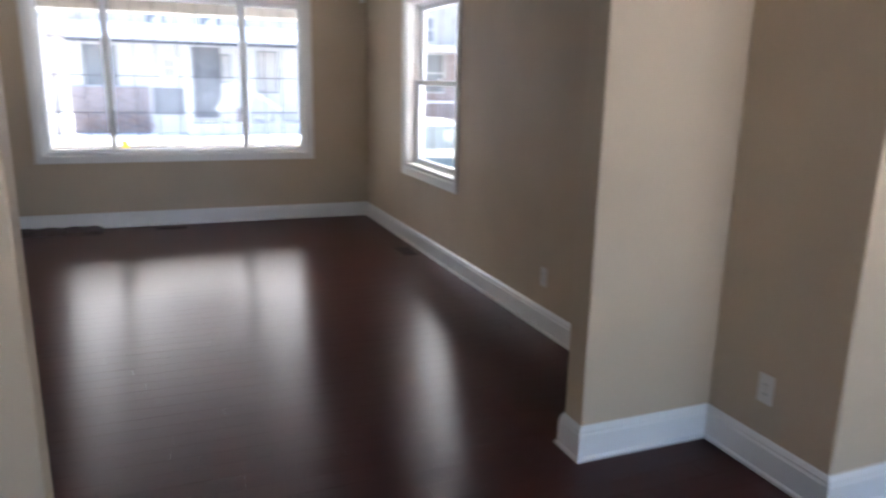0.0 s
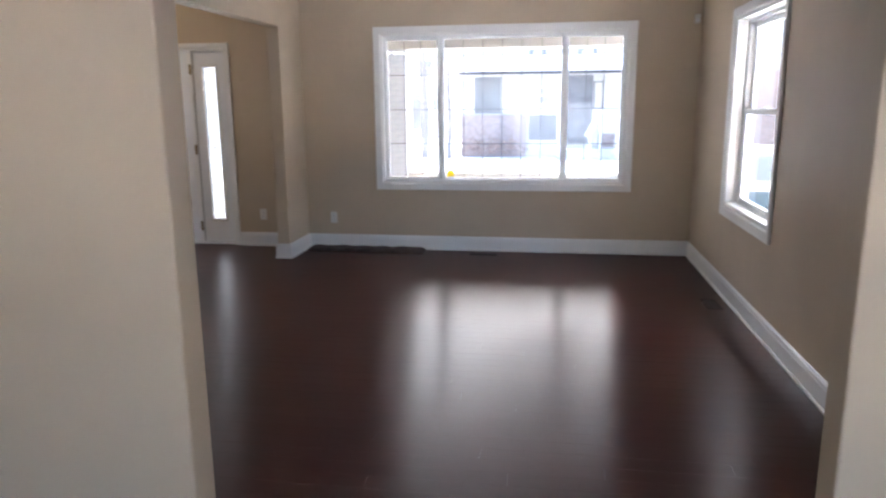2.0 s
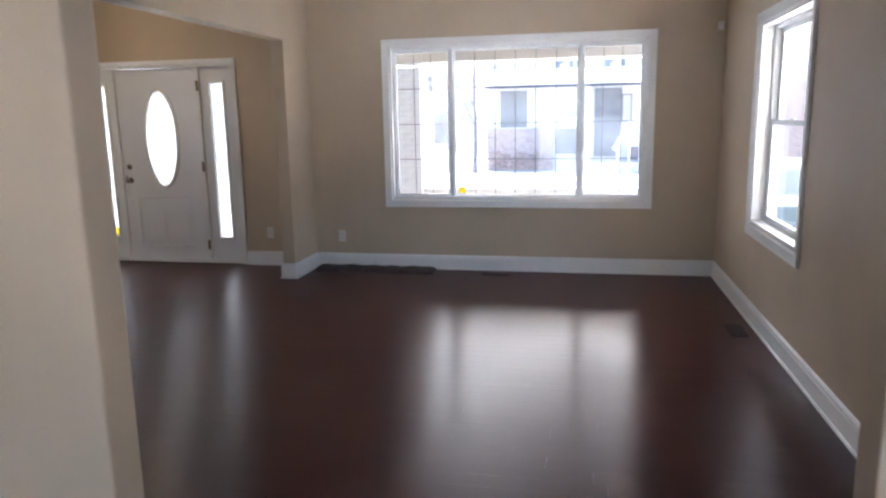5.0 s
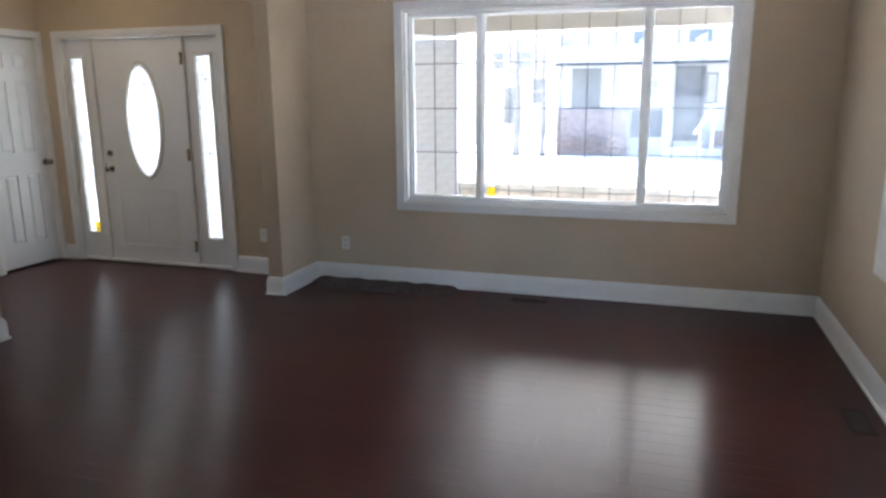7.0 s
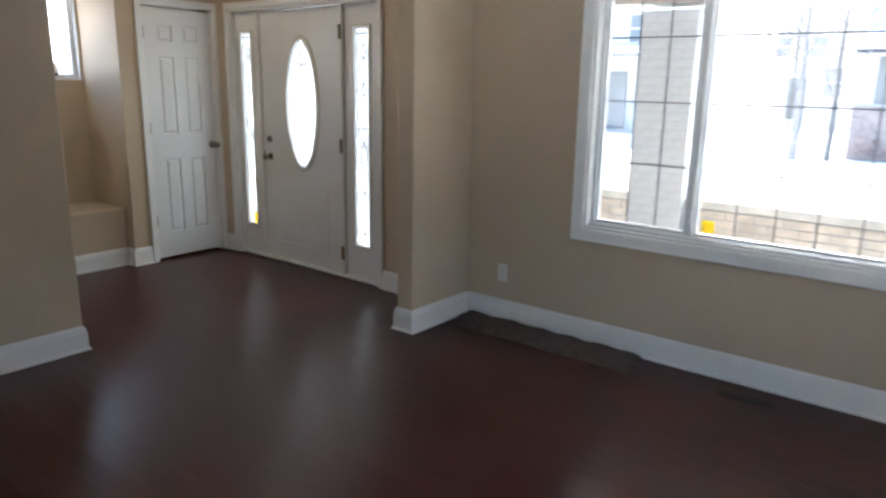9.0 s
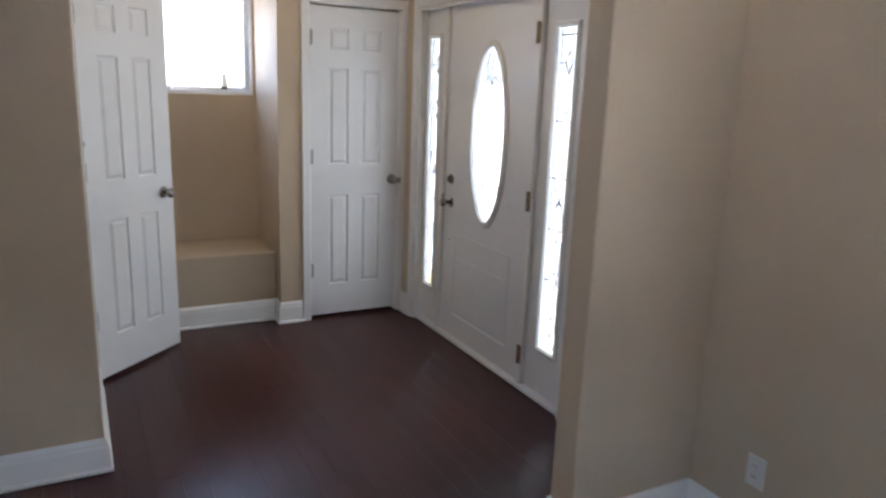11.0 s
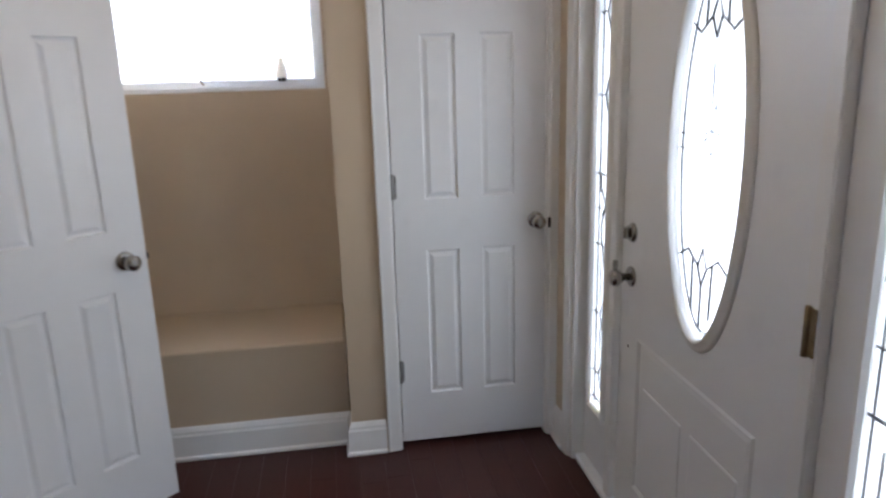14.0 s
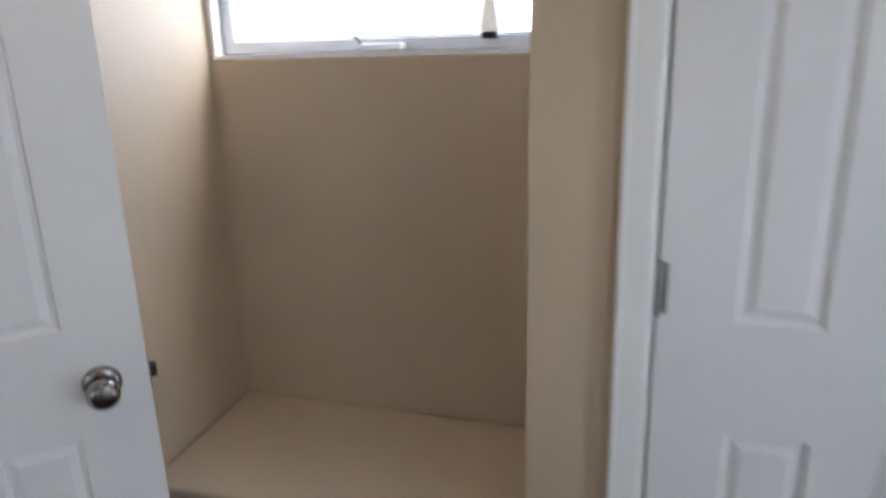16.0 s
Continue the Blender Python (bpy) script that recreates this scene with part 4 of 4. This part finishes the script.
for x0, x1, z0, z1 in ((1.8, 2.2, 1.93, 3.03), (3.2, 4.0, 1.55, 3.2)):
    nw = part("window", ring_mesh(x0, x1, z0, z1, 0.05, -0.06, -0.001, 0), DARKGLASS, hs, "dark framed window")
    part("pane", boxm(x0 + 0.05, x1 - 0.05, -0.04, -0.012, z0 + 0.05, z1 - 0.05), PALE, nw)
# porch roof: a snow-laden slope over a thin eave, dark as its edge shadow
bm = bmesh.new()
lo = [bm.verts.new(p) for p in ((-3.42, -1.6, 3.4), (5.4, -1.6, 3.4), (5.4, -0.003, 3.95), (-3.42, -0.003, 3.95))]
hi = [bm.verts.new(v.co + Vector((0, 0, 0.14))) for v in lo]
bm.faces.new(lo[::-1])
bm.faces.new(hi)
for i in range(4):
    bm.faces.new([lo[i], lo[(i + 1) % 4], hi[(i + 1) % 4], hi[i]])
roof = part("porch_roof", bm, SNOW, hs, "snow covered porch roof")
part("eave", boxm(-3.45, 5.4, -1.62, -1.52, 3.29, 3.398), EAVE_SHADE, roof, "thin eave, coloured dark as the roof edge shadow")
for x in (0.5, 5.2):
    part("porch_post", boxm(x - 0.1, x + 0.1, -1.58, -1.4, 0.0, 3.289, 0.02), SIDING, hs)
part("porch_deck", boxm(0.42, 5.3, -1.6, -0.12, 0, 0.42), STONE, hs)
# stair rails before the door
for y in (-2.7, -1.75):
    rail = part("stair_rail", tube([(1.45, y, 0.95), (2.0, y, 1.95), (2.3, y, 1.95), (3.7, y, 1.0)], 0.045, 6), SIDING, hs, "white stair rail")
    for x, z in ((1.6, 1.2), (2.0, 1.95), (2.6, 1.72), (3.2, 1.3), (3.65, 1.02)):
        part("baluster", boxm(x - 0.03, x + 0.03, y - 0.03, y + 0.03, 0.0, z), SIDING, rail)
house(-19.0, -8.2, 30.5, SIDING, SIDING, "white sided two-storey house with a snowy roof")
# added house: blocks the orange horizon glow between its neighbours
house(-15.5, -5.1, 46.0, PALE, SIDING, "pale house added behind the street to cover the horizon gap", False)
house(8.0, 18.0, 30.5, PALE, BRICKR, "pale grey two-storey house with brick base")

nb = thing("house", "beige sided neighbouring house beside the driveway", "house", (17.0, 16.0, GROUND))
part("wall", boxm(0, 8, -9, 6, 0, 5.6), BEIGE, nb)
part("roof", moved(gable(-6, 9, 0, 8, 5.7, 2.4), pose(8, 0, 0, 0, 0, 90)), SNOW, nb, "snow covered roof")
for y in (-4.0, 0.5, 4.0):
    wd = part("window", boxm(-0.06, -0.001, y - 0.6, y + 0.6, 1.6, 3.0), BEIGE, nb)
    part("pane", boxm(-0.075, -0.061, y - 0.5, y + 0.5, 1.7, 2.9), DARKGLASS, wd)


gr = thing("garage", "low white sided garage under a snow covered roof", "garage", (-15.5, 4.0, GROUND))
part("wall", boxm(-2.2, 2.2, -6, 8, 0, 2.0), SIDING, gr)
part("roof", gable(-2.2, 2.2, -6, 8, 2.15, 2.3), SNOW, gr, "snow covered gable roof")


def parked_car(at, rz):
    """A dark estate car seen from the side; its length lies along x."""
    c = thing("parked_car", "dark parked car standing in the snowy driveway", "car", at, rz)
    outline = [(-2.2, 0.35), (-2.22, 0.7), (-2.1, 0.92), (-1.75, 0.98), (-1.3, 1.42), (-0.2, 1.48), (0.55, 1.4), (1.15, 1.0), (1.95, 0.88), (2.2, 0.68), (2.22, 0.4), (1.9, 0.3), (-1.9, 0.3)]
    bm = bmesh.new()
    sides = []
    for y in (-0.88, 0.88):
        sides.append([bm.verts.new((x, y * (0.82 if z > 1.2 else 1.0), z)) for x, z in outline])
    bm.faces.new(sides[0])
    bm.faces.new(sides[1][::-1])
    k = len(outline)
    for i in range(k):
        bm.faces.new([sides[0][i], sides[0][(i + 1) % k], sides[1][(i + 1) % k], sides[1][i]])
    bmesh.ops.recalc_face_normals(bm, faces=bm.faces)
    bevel_sharp(bm, 0.05, 2)
    part("body", bm, CARPAINT, c)
    for s in (-1, 1):
        for xa, xb in ((-1.2, -0.3), (-0.2, 0.6)):
            part("side_window", boxm(xa, xb, s * 0.80 - 0.02, s * 0.80 + 0.02, 1.02, 1.33, 0.01), DARKGLASS, c)
        for x in (-1.35, 1.35):
            tyre = part("tyre", moved(lathe([(0.2, -0.1), (0.31, -0.1), (0.33, -0.06), (0.33, 0.06), (0.31, 0.1), (0.2, 0.1)], 24), pose(x, s * 0.82, 0.33, 90, 0, 0)), RUBBER, c)
            part("rim", moved(lathe([(0.05, -0.11), (0.2, -0.1), (0.2, 0.1), (0.05, 0.11)], 16), pose(x, s * 0.82, 0.33, 90, 0, 0)), STEEL, tyre)
    return c


parked_car((4.1, 13.6, GROUND), 84)


def bare_tree(at, height, seed, label):
    r = random.Random(seed)
    t = thing("tree", label, "tree", at)
    trunk = [(0, 0, 0), (0.05, 0.02, height * 0.3), (-0.03, 0.05, height * 0.62), (0.06, 0.0, height)]
    bm = bmesh.new()
    rings = []
    for i in range(9):
        k = i / 8
        j = min(2, int(k * 3))
        p = Vector(trunk[j]).lerp(Vector(trunk[j + 1]), k * 3 - j)
        rad = height * (0.022 * (1 - k) + 0.003)
        rings.append([bm.verts.new((p.x + rad * math.cos(a * 0.785), p.y + rad * math.sin(a * 0.785), p.z)) for a in range(8)])
    for a, b in zip(rings, rings[1:]):
        for i in range(8):
            bm.faces.new([a[i], a[(i + 1) % 8], b[(i + 1) % 8], b[i]])
    part("trunk", bm, BARK, t)
    for i in range(14):
        z = height * r.uniform(0.3, 0.95)
        a, ln = r.uniform(0, 6.28), height * r.uniform(0.15, 0.32)
        mid = (0.5 * ln * math.cos(a), 0.5 * ln * math.sin(a), z + ln * 0.35)
        end = (ln * math.cos(a + 0.2), ln * math.sin(a + 0.2), z + ln * 0.9)
        limb = part("limb", tube([(0, 0, z), mid, end], height * 0.0045, 5), BARK, t)
        for q in range(4):
            s = Vector(mid).lerp(Vector(end), q / 3)
            part("twig", tube([s, s + Vector((r.uniform(-0.5, 0.5), r.uniform(-0.5, 0.5), r.uniform(0.3, 0.9)))], height * 0.0016, 4), BARK, limb)


bare_tree((-4.85, 28.4, GROUND), 6.5, 3, "bare leafless tree in the snow across the road")
bare_tree((-3.95, 28.9, GROUND), 5.0, 5, "small bare tree in the snow by the porch")
SHRUB = plain("brown_shrub", (0.3, 0.22, 0.185), 0.9, var=0.4, scale=9)
for k, (x, y) in enumerate(((-3.0, 29.3), (-2.2, 29.4), (-1.4, 29.3))):
    bm, r = bmesh.new(), random.Random(20 + k)
    for i in range(220):
        a, e, d = r.uniform(0, 6.28), r.uniform(0.1, 1.5), r.uniform(0.25, 0.75)
        p = Vector((d * math.cos(a) * math.cos(e), d * math.sin(a) * math.cos(e), 0.1 + 0.9 * d * math.sin(e)))
        s = r.uniform(0.04, 0.1)
        vs = [bm.verts.new(p + Vector((r.uniform(-s, s), r.uniform(-s, s), r.uniform(-s, s)))) for q in range(3)]
        bm.faces.new(vs)
    ob = solid("shrub", bm, SHRUB, "brown winter shrub in front of the porch", "shrub", group="shrubs by the porch")
    ob.matrix_basis = pose(x, y, GROUND + 0.05)

# ---- floor planks, last ----
floor = solid("floor", plan_mesh([(-3.62, -3.15), (3.75, -3.15), (3.75, 2.4), (1.74, 2.4), (1.74, 7.69), (-5.79, 7.69), (-5.79, 5.37), (-5.19, 5.37), (-5.19, 4.52), (-3.62, 4.52)], -0.1, -0.006, 0.0005), SUBFLOOR, "dark red-brown stained wooden plank floor with a satin finish", "floor", SET)
PW, GAP = 0.0985, 0.0004


def plank_geometry(x0, x1, y0, y1):
    c = 0.0004
    low = [(x0, y0, -0.004), (x1, y0, -0.004), (x1, y1, -0.004), (x0, y1, -0.004)]
    mid = [(x, y, -c) for x, y, z in low]
    top = [(x0 + c, y0 + c, 0), (x1 - c, y0 + c, 0), (x1 - c, y1 - c, 0), (x0 + c, y1 - c, 0)]
    verts = low + mid + top
    faces = [(8, 9, 10, 11)]
    for a in (0, 4):
        faces += [(a + i, a + (i + 1) % 4, a + 4 + (i + 1) % 4, a + 4 + i) for i in range(4)]
    return verts, faces


rp = random.Random(11)
LENGTHS = (0.75, 1.05, 1.35, 1.65)
shared = {}
for ln in LENGTHS:
    me = bpy.data.meshes.new("plank")
    me.from_pydata(*plank_geometry(0, ln - GAP, 0, PW - GAP)[:1], [], plank_geometry(0, ln - GAP, 0, PW - GAP)[1])
    me.materials.append(PLANK)
    shared[ln] = me
rest_v, rest_f, picked = [], [], 0
y = 7.64
while y > -3.1:
    y -= PW
    x = -6.0 - rp.uniform(0, 1.2)
    lo, hi = (-5.78 if y > 5.38 else -5.18 if y > 4.53 else -3.61), (1.73 if y > 2.4 else 3.7)
    if y > 7.49:
        lo, hi = DOOR[0] + 0.002, DOOR[1] - 0.002
    while x < hi:
        ln = rp.choice(LENGTHS)
        mx, my = x + ln / 2, y + PW / 2
        whole = x > lo and x + ln < hi
        near = -2.6 < mx and 1.6 < my or -4.9 < mx <= -2.6 and 5.6 < my
        if whole and near and picked < 300:
            p = new("plank", shared[ln])
            p.parent = floor
            p.location = (x, y, 0)
            p.rotation_euler = (rp.uniform(-0.0016, 0.0016), 0, 0)
            picked += 1
        elif min(x + ln, hi) - max(x, lo) > 0.02:
            v, f = plank_geometry(max(x, lo), min(x + ln, hi) - GAP, y, y + PW - GAP)
            rest_f += [tuple(i + len(rest_v) for i in q) for q in f]
            rest_v += v
        x += ln
me = bpy.data.meshes.new("more_planks")
me.from_pydata(rest_v, [], rest_f)
me.materials.append(PLANKS)
rest = tagged(new("more_planks", me), kind="stuff")
rest.parent = floor
